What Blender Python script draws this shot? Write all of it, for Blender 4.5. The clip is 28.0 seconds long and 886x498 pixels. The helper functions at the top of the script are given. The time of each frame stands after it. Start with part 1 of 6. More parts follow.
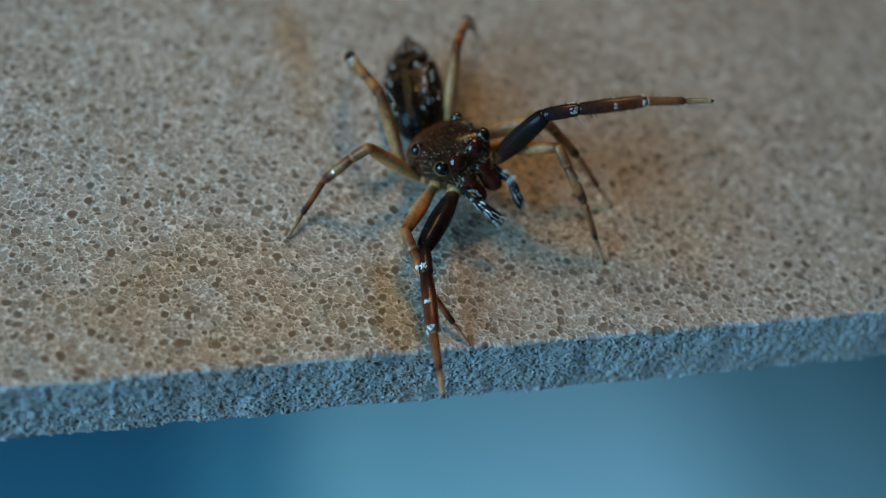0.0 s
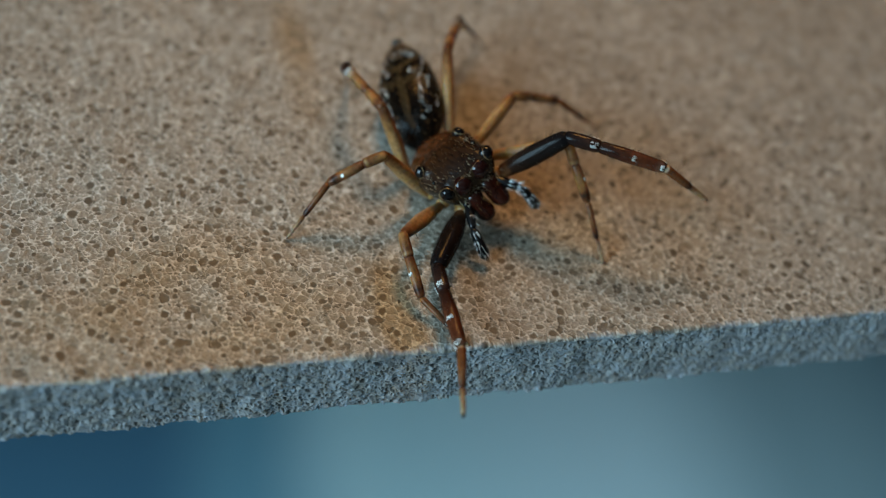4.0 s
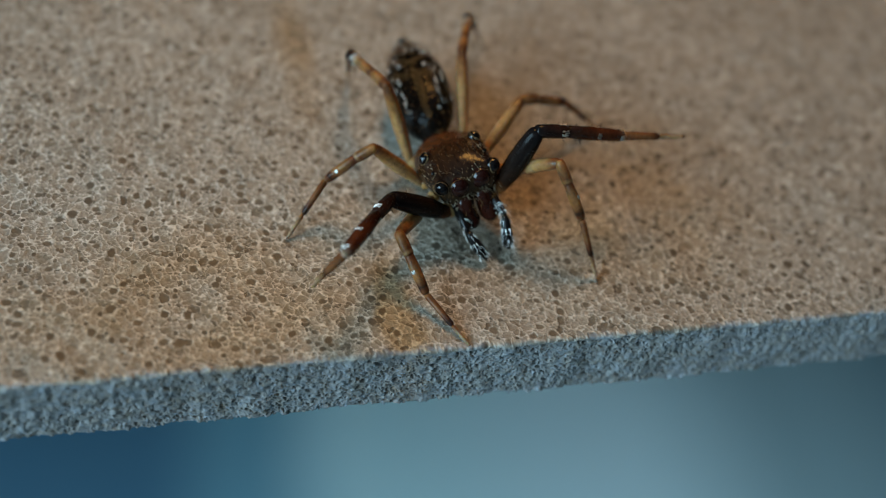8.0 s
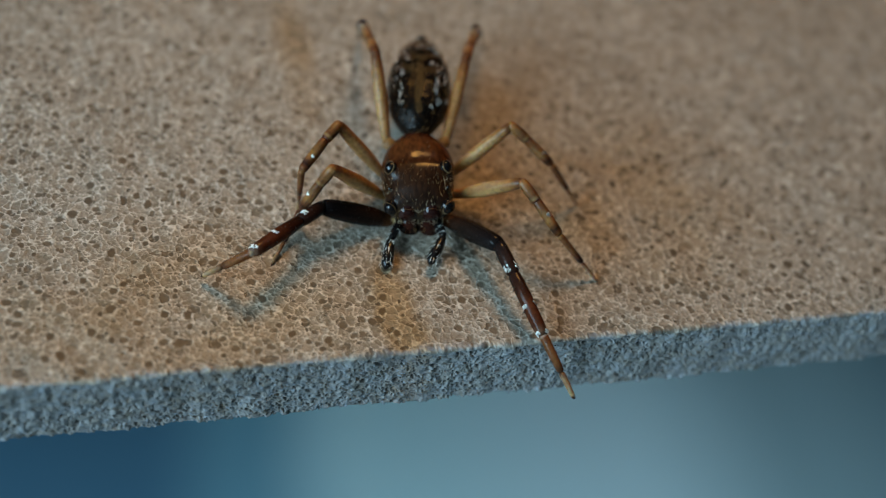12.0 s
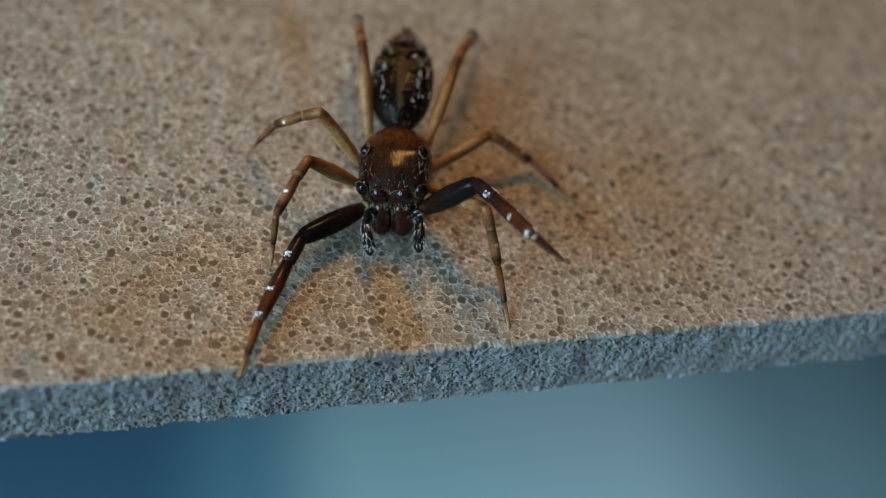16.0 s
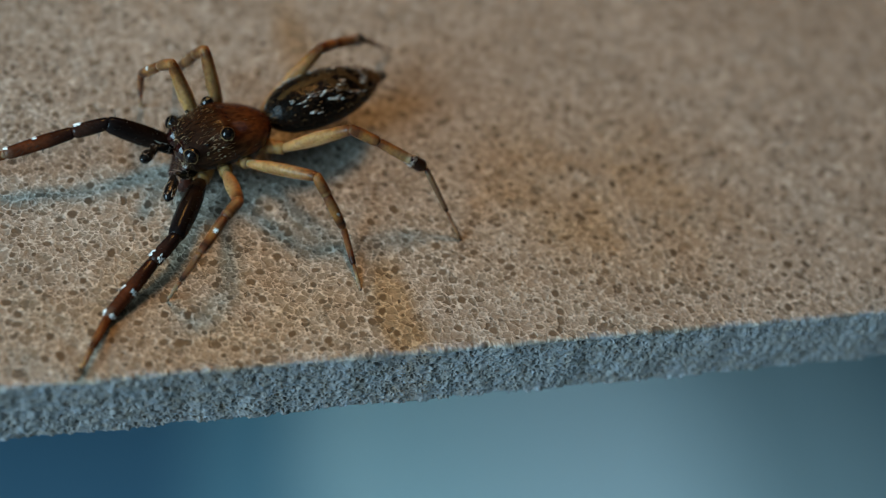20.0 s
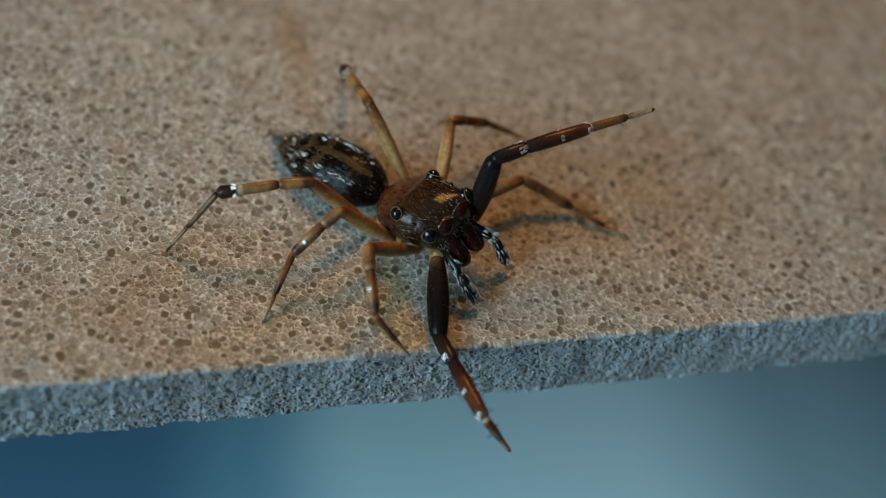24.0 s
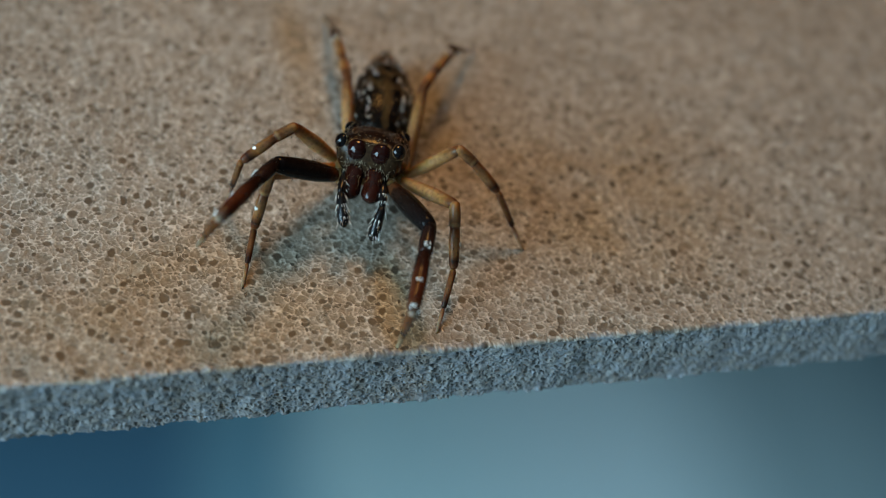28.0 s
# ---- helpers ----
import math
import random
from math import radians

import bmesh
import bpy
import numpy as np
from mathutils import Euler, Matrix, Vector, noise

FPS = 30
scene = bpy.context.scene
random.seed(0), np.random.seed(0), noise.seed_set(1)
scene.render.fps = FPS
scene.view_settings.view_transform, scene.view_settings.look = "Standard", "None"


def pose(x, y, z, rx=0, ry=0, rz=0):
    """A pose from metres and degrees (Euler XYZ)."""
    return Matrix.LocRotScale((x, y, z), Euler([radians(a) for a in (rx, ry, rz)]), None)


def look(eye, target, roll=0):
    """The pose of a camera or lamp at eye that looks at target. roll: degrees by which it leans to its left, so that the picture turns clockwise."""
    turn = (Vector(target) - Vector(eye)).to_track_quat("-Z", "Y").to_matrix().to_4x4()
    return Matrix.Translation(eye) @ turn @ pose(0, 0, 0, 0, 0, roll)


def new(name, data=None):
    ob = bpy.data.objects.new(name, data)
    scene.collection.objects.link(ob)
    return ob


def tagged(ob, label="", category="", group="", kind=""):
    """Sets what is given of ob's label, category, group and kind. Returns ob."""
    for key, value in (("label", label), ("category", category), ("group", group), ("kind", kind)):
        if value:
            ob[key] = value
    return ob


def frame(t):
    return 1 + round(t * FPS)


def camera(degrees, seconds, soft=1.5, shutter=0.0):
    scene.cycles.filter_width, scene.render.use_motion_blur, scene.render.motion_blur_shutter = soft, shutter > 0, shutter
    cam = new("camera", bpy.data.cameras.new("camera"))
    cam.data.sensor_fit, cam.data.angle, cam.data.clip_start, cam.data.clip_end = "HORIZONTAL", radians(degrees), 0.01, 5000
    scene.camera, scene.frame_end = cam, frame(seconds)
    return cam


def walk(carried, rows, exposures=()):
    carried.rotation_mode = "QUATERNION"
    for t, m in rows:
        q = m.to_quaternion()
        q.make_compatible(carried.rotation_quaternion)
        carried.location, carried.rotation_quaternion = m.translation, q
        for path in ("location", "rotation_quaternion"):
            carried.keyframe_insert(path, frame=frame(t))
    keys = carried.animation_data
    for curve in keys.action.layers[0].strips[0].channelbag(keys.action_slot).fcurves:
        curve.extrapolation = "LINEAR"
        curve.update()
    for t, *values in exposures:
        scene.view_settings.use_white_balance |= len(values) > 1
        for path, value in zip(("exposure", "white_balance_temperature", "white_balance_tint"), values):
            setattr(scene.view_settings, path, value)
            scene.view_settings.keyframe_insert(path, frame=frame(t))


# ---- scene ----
# All lengths of the spider and the foam are written in millimetres and scaled by MM.
MM = 0.001

# ---- camera, held still ----
cam = camera(40, 28.0, soft=1.0, shutter=0.4)
CAM_POSE = pose(-7.3393 * MM, -17.7458 * MM, 25.1967 * MM, 41.3713, -7.9969, -11.8470)
walk(cam, [(0.0, CAM_POSE), (28.0, CAM_POSE)],
     exposures=[(0.0, 0.01, 5100, -10), (1.0, 0.01, 5400, -6), (2.0, 0.01, 6400, -2), (28.0, 0.01, 6500, 0)])
cam.data.dof.use_dof = True
cam.data.dof.focus_distance = 32.3 * MM
cam.data.dof.aperture_fstop = 38.0

# ---- light: warm sun through the added roof opening behind the spider, blue fill lamp in the added west opening ----
SUN_TO = Vector((0.12, 0.545, 0.83)).normalized()
world = bpy.data.worlds.new("sky")
scene.world = world
world.use_nodes = True
wn = world.node_tree.nodes
sky = wn.new("ShaderNodeTexSky")
sky.sky_type = "NISHITA"
sky.sun_disc = False
sky.sun_elevation = math.asin(SUN_TO.z)
sky.ozone_density = 3.0
sky.dust_density = 0.4
sky.sun_rotation = math.atan2(SUN_TO.x, SUN_TO.y)
world.node_tree.links.new(sky.outputs[0], wn["Background"].inputs[0])
wn["Background"].inputs[1].default_value = 0.08
sun_data = bpy.data.lights.new("sun", "SUN")
sun_data.energy = 1.33
sun_data.angle = radians(17)
sun_data.color = (1.0, 0.46, 0.10)
sun = new("sun", sun_data)
sun.matrix_world = look(tuple(SUN_TO * 0.5), (0, 0, 0))
# an added, unseen box shapes the light: x0, x1, y0, y1 and the height of its ceiling; the sun opening lies in the
# ceiling, the fill opening in the west wall
ENCLOSURE, CEIL_Z, WALL_T = (-0.11, 0.20, -0.13, 0.26), 0.13, 0.012
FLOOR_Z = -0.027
SUN_OPENING = (0.042, 0.092, 0.052)
FILL_OPENING = (-0.048, 0.062, 0.050)
# added lamp for the cool light from the left; its opening is made up
fill_data = bpy.data.lights.new("cool_fill", "AREA")
fill_data.shape = "SQUARE"
fill_data.size = 2 * FILL_OPENING[2] - 0.004
fill_data.energy = 0.365
fill_data.color = (0.52, 0.77, 1.0)
cool_fill = new("cool_fill", fill_data)
cool_fill.matrix_world = look((ENCLOSURE[0] - 0.002, FILL_OPENING[0], FILL_OPENING[1]), (0.1, FILL_OPENING[0], FILL_OPENING[1]))


# ---- materials ----
def material(name, rough=0.5, metal=0.0):
    m = bpy.data.materials.new(name)
    m.use_nodes = True
    n, l = m.node_tree.nodes, m.node_tree.links
    b = n["Principled BSDF"]
    b.inputs["Roughness"].default_value = rough
    b.inputs["Metallic"].default_value = metal
    return m, n, l, b


def ramp_node(n, stops, interp="LINEAR"):
    r = n.new("ShaderNodeValToRGB")
    r.color_ramp.interpolation = interp
    els = r.color_ramp.elements
    els[0].position, els[0].color = stops[0][0], (*stops[0][1], 1)
    els[1].position, els[1].color = stops[-1][0], (*stops[-1][1], 1)
    for p, c in stops[1:-1]:
        e = els.new(p)
        e.color = (*c, 1)
    return r


def noise_node(n, l, scale, detail=3.0, rough=0.5, coord="Object"):
    tc = n.new("ShaderNodeTexCoord")
    t = n.new("ShaderNodeTexNoise")
    t.inputs["Scale"].default_value = scale
    t.inputs["Detail"].default_value = detail
    t.inputs["Roughness"].default_value = rough
    l.new(tc.outputs[coord], t.inputs["Vector"])
    return t


def mix_node(n, l, fac, a, b, blend="MIX"):
    x = n.new("ShaderNodeMix")
    x.data_type, x.blend_type = "RGBA", blend
    for sock, v in ((x.inputs[0], fac), (x.inputs[6], a), (x.inputs[7], b)):
        if hasattr(v, "is_linked"):
            l.new(v, sock)
        elif isinstance(v, (int, float)):
            sock.default_value = v
        else:
            sock.default_value = (*v, 1)
    return x.outputs[2]


def bump(n, l, b, height, strength, dist):
    k = n.new("ShaderNodeBump")
    k.inputs["Strength"].default_value = strength
    k.inputs["Distance"].default_value = dist
    l.new(height, k.inputs["Height"])
    l.new(k.outputs[0], b.inputs["Normal"])


def foam_material():
    """Pale struts round browner films, with old tea-coloured stains and broad painted patches of warm light."""
    m, n, l, b = material("open_cell_foam", 0.48)
    at = n.new("ShaderNodeAttribute")
    at.attribute_name = "strut"
    tone = n.new("ShaderNodeAttribute")
    tone.attribute_name = "cell_tone"
    big = noise_node(n, l, 170, 3.0)
    films = ramp_node(n, [(0.0, (0.075, 0.060, 0.045)), (0.25, (0.155, 0.129, 0.098)), (1.0, (0.345, 0.300, 0.246))])
    l.new(tone.outputs["Fac"], films.inputs[0])
    struts = ramp_node(n, [(0.35, (0.58, 0.545, 0.485)), (0.65, (0.65, 0.60, 0.53))])
    l.new(big.outputs["Fac"], struts.inputs[0])
    base = mix_node(n, l, at.outputs["Fac"], films.outputs[0], struts.outputs[0])
    # stains: three worn spots; the two broad last ones paint in warmer, dimmer light
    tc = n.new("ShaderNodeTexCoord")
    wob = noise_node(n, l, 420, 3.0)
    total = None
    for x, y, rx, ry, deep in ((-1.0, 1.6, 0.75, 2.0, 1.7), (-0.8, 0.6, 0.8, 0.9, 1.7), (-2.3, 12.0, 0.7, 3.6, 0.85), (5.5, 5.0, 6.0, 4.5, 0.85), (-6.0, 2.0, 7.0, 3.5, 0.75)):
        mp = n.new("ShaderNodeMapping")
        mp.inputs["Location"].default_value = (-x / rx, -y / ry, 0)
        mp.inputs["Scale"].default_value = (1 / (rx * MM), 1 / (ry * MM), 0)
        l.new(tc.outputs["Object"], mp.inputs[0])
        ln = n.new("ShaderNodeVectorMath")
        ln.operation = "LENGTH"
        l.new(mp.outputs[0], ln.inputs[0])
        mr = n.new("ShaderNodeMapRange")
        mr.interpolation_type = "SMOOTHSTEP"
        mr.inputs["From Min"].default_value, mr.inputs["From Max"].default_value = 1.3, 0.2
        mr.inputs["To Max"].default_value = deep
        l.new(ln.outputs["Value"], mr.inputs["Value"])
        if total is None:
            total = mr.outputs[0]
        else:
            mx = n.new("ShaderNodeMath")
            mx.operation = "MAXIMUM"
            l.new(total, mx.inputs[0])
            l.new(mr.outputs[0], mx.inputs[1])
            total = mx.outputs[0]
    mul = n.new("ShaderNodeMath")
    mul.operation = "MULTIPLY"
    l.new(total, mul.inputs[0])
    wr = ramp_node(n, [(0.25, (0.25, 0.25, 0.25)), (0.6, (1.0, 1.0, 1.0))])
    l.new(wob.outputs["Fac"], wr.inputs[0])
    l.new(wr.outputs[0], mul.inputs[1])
    stained_warm_lit = mix_node(n, l, mul.outputs[0], base, (0.88, 0.67, 0.45), "MULTIPLY")
    # blue-grey tint paints the cool, dim light on the cut edge
    frayed_cool_shade = n.new("ShaderNodeAttribute")
    frayed_cool_shade.attribute_name = "frayed_cool_shade"
    stained_warm_lit = mix_node(n, l, frayed_cool_shade.outputs["Fac"], stained_warm_lit, (0.31, 0.335, 0.38))
    fine = noise_node(n, l, 9000, 3.0, 0.6)
    r2 = ramp_node(n, [(0.3, (0.82, 0.81, 0.80)), (0.7, (1.12, 1.11, 1.1))])
    l.new(fine.outputs["Fac"], r2.inputs[0])
    l.new(mix_node(n, l, 1.0, stained_warm_lit, r2.outputs[0], "MULTIPLY"), b.inputs["Base Color"])
    b.inputs["Specular IOR Level"].default_value = 0.3
    bump(n, l, b, fine.outputs["Fac"], 0.4, 0.00003)
    return m


def floor_material():
    m, n, l, b = material("painted_floor", 0.55)
    tc = n.new("ShaderNodeTexCoord")
    sep = n.new("ShaderNodeSeparateXYZ")
    l.new(tc.outputs["Object"], sep.inputs[0])
    wob = noise_node(n, l, 30, 2.0)
    add = n.new("ShaderNodeMath")
    add.operation = "MULTIPLY_ADD"
    l.new(wob.outputs["Fac"], add.inputs[0])
    add.inputs[1].default_value = 0.009
    l.new(sep.outputs[0], add.inputs[2])
    mr = n.new("ShaderNodeMapRange")
    mr.inputs["From Min"].default_value = -0.0149
    mr.inputs["From Max"].default_value = 0.0408
    l.new(add.outputs[0], mr.inputs["Value"])
    r = ramp_node(n, [(0.0, (0.09, 0.195, 0.285)), (0.22, (0.09, 0.195, 0.285)), (0.31, (0.20, 0.37, 0.45)), (0.42, (0.62, 0.79, 0.80)), (0.64, (0.75, 0.86, 0.87)), (0.82, (0.38, 0.48, 0.50)), (1.0, (0.21, 0.29, 0.32))], "EASE")
    l.new(mr.outputs[0], r.inputs[0])
    l.new(r.outputs[0], b.inputs["Base Color"])
    return m


def chitin(name, stops, rough=0.28, grain=0.25, coat=0.3, glow=0.0, length=1.0):
    """Shell with colour bands along the piece (along its own z, as shares of its length in millimetres) and a fine mottle."""
    m, n, l, b = material(name, rough)
    tc = n.new("ShaderNodeTexCoord")
    sep = n.new("ShaderNodeSeparateXYZ")
    scl = n.new("ShaderNodeVectorMath")
    scl.operation = "SCALE"
    scl.inputs["Scale"].default_value = 1 / (length * MM)
    l.new(tc.outputs["Object"], scl.inputs[0])
    l.new(scl.outputs[0], sep.inputs[0])
    wob = noise_node(n, l, 3500, 2.0)
    ma = n.new("ShaderNodeMath")
    ma.operation = "MULTIPLY_ADD"
    l.new(wob.outputs["Fac"], ma.inputs[0])
    ma.inputs[1].default_value = 0.17
    l.new(sep.outputs[2], ma.inputs[2])
    sub = n.new("ShaderNodeMath")
    sub.operation = "SUBTRACT"
    l.new(ma.outputs[0], sub.inputs[0])
    sub.inputs[1].default_value = 0.05
    r = ramp_node(n, stops)
    l.new(sub.outputs[0], r.inputs[0])
    fine = noise_node(n, l, 9000, 3.0, 0.6)
    r2 = ramp_node(n, [(0.3, (1 - grain,) * 3), (0.7, (1 + grain,) * 3)])
    l.new(fine.outputs["Fac"], r2.inputs[0])
    stretch = n.new("ShaderNodeMapping")
    stretch.inputs["Scale"].default_value = (1, 1, 0.16)
    l.new(tc.outputs["Object"], stretch.inputs[0])
    streak = n.new("ShaderNodeTexNoise")
    streak.inputs["Scale"].default_value = 5200
    streak.inputs["Detail"].default_value = 2.0
    l.new(stretch.outputs[0], streak.inputs["Vector"])
    r3 = ramp_node(n, [(0.30, (0.74, 0.66, 0.58)), (0.46, (1.0, 1.0, 1.0)), (0.7, (1.10, 1.10, 1.08))])
    l.new(streak.outputs["Fac"], r3.inputs[0])
    shell = mix_node(n, l, 1.0, r.outputs[0], r2.outputs[0], "MULTIPLY")
    l.new(mix_node(n, l, 1.0, shell, r3.outputs[0], "MULTIPLY"), b.inputs["Base Color"])
    b.inputs["Specular IOR Level"].default_value = 0.30
    b.inputs["Coat Weight"].default_value = coat * 0.15
    b.inputs["Coat Roughness"].default_value = 0.05
    b.inputs["Subsurface Weight"].default_value = glow
    b.inputs["Subsurface Radius"].default_value = (1.0, 0.45, 0.12)
    b.inputs["Subsurface Scale"].default_value = 0.00035
    bump(n, l, b, streak.outputs["Fac"], 0.4, 0.00006)
    return m


AMBER, PALE, TAN = (0.25, 0.112, 0.038), (0.36, 0.195, 0.078), (0.115, 0.043, 0.016)
BROWN, DARK, BLACK = (0.085, 0.028, 0.012), (0.028, 0.012, 0.008), (0.008, 0.006, 0.006)
M_FOAM = foam_material()
M_FLOOR = floor_material()


# for the added walls and ceiling; kept dark to dim reflections on the spider
def enclosure_material():
    m, n, l, b = material("grey_brown_enclosure", 0.8)
    t = noise_node(n, l, 20.0, 4.0)
    r = ramp_node(n, [(0.3, (0.10, 0.09, 0.08)), (0.7, (0.16, 0.145, 0.13))])
    l.new(t.outputs["Fac"], r.inputs[0])
    l.new(r.outputs[0], b.inputs["Base Color"])
    return m


M_ENCLOSURE = enclosure_material()


# ---- mesh helpers ----
def mesh_object(name, verts, faces, mat, smooth=True):
    me = bpy.data.meshes.new(name)
    me.from_pydata(verts, [], faces)
    me.validate()
    me.materials.append(mat)
    if smooth:
        me.polygons.foreach_set("use_smooth", [True] * len(me.polygons))
    return new(name, me)


def part(name, bm, mat, parent=None, label=""):
    me = bpy.data.meshes.new(name)
    bmesh.ops.recalc_face_normals(bm, faces=bm.faces)
    bm.to_mesh(me)
    bm.free()
    me.materials.append(mat)
    me.polygons.foreach_set("use_smooth", [True] * len(me.polygons))
    ob = new(name, me)
    ob.parent = parent
    if label:
        tagged(ob, label)
    return ob


def loft(rings, bm=None):
    """A closed skin through rings of points (lists of Vector of equal length)."""
    bm = bm or bmesh.new()
    rows = [[bm.verts.new(p) for p in ring] for ring in rings]
    n = len(rows[0])
    for a, b in zip(rows, rows[1:]):
        for i in range(n):
            bm.faces.new((a[i], a[(i + 1) % n], b[(i + 1) % n], b[i]))
    bm.faces.new(rows[0][::-1])
    bm.faces.new(rows[-1])
    return bm


def spine_ring(z, rx, ry, n=12, cx=0.0, cy=0.0):
    return [Vector((cx + rx * math.cos(2 * math.pi * i / n), cy + ry * math.sin(2 * math.pi * i / n), z)) * MM for i in range(n)]


def rod(profile, bm=None, n=12, bend=0.0):
    """A limb piece along +z: profile rows of (z, radius across, radius in the bending plane)."""
    length = profile[-1][0]
    return loft([spine_ring(z, rx, ry, n, 0.0, bend * math.sin(math.pi * min(1, max(0, z / length)))) for z, rx, ry in profile], bm)


def ball(bm, centre, r, seg=16):
    bmesh.ops.create_uvsphere(bm, u_segments=seg, v_segments=seg // 2 + 2, radius=r * MM, matrix=Matrix.Translation(Vector(centre) * MM))
    return bm


def hairs(bm, roots, rng, length, thick, lean=0.5):
    """Small tapered bristles; roots: pairs of place and outward direction in millimetres."""
    for p, d in roots:
        d = (Vector(d).normalized() + Vector((rng.uniform(-1, 1), rng.uniform(-1, 1), rng.uniform(-1, 1))) * lean).normalized()
        h = length * rng.uniform(0.6, 1.25)
        side = d.orthogonal().normalized()
        up = d.cross(side)
        base = [bm.verts.new((Vector(p) + (side * math.cos(a) + up * math.sin(a)) * thick) * MM) for a in (0, 2.094, 4.189)]
        tip = bm.verts.new((Vector(p) + d * h) * MM)
        for i in range(3):
            bm.faces.new((base[i], base[(i + 1) % 3], tip))
    return bm


# ---- the foam sheet ----
FOAM_T = 2.25


def cells(u, v, size, seed, spread=0.45):
    """Distance to the wall of an uneven cell pattern, and two random values of each cell."""
    rng = np.random.default_rng(seed)
    table = rng.random((256, 256, 4))
    gu, gv = u / size, v / size
    iu, iv = np.floor(gu).astype(int), np.floor(gv).astype(int)
    d1 = np.full(u.shape, 9.0)
    d2 = np.full(u.shape, 9.0)
    d3 = np.full(u.shape, 9.0)
    a = np.zeros(u.shape)
    b = np.zeros(u.shape)
    for di in (-2, -1, 0, 1, 2):
        for dj in (-2, -1, 0, 1, 2):
            r = table[(iu + di) % 256, (iv + dj) % 256]
            w = spread * (r[..., 2] ** 2)
            d = np.hypot(iu + di + r[..., 0] - gu, iv + dj + r[..., 1] - gv) - w
            near = d < d1
            d3 = np.where(near, d2, np.where(d < d2, d2, np.minimum(d3, d)))
            d2 = np.where(near, d1, np.minimum(d2, d))
            a = np.where(near, r[..., 2], a)
            b = np.where(near, r[..., 3], b)
            d1 = np.where(near, d, d1)
    return (0.5 * (d2 - d1) - 0.28 * np.clip(0.30 - (d3 - d1), 0, 1)) * size, a, b


def pores(u, v, size, seed):
    """Distance from the middle of the nearest of some scattered oval pores, in shares of its radius, and a random value of it."""
    table = np.random.default_rng(seed).random((256, 256, 5))
    gu, gv = u / size, v / size
    iu, iv = np.floor(gu).astype(int), np.floor(gv).astype(int)
    best = np.full(u.shape, 9.0)
    value = np.zeros(u.shape)
    for di in (-1, 0, 1):
        for dj in (-1, 0, 1):
            r = table[(iu + di) % 256, (iv + dj) % 256]
            rad = np.where(r[..., 2] < 0.88, 0.13 + 0.19 * r[..., 3] ** 1.4, 0.001)
            d = np.hypot(iu + di + r[..., 0] - gu, (iv + dj + r[..., 1] - gv) * (0.8 + 0.5 * r[..., 4])) / rad
            value = np.where(d < best, r[..., 4], value)
            best = np.minimum(best, d)
    return best, value


def smooth01(x):
    x = np.clip(x, 0, 1)
    return x * x * (3 - 2 * x)


def soft_noise(u, v, scale, seed):
    """Smooth value noise between -1 and 1."""
    table = np.random.default_rng(seed).random((128, 128)) * 2 - 1
    gu, gv = u / scale, v / scale
    iu, iv = np.floor(gu).astype(int), np.floor(gv).astype(int)
    fu, fv = smooth01(gu - iu), smooth01(gv - iv)
    g = lambda i, j: table[(iu + i) % 128, (iv + j) % 128]
    return (g(0, 0) * (1 - fu) + g(1, 0) * fu) * (1 - fv) + (g(0, 1) * (1 - fu) + g(1, 1) * fu) * fv


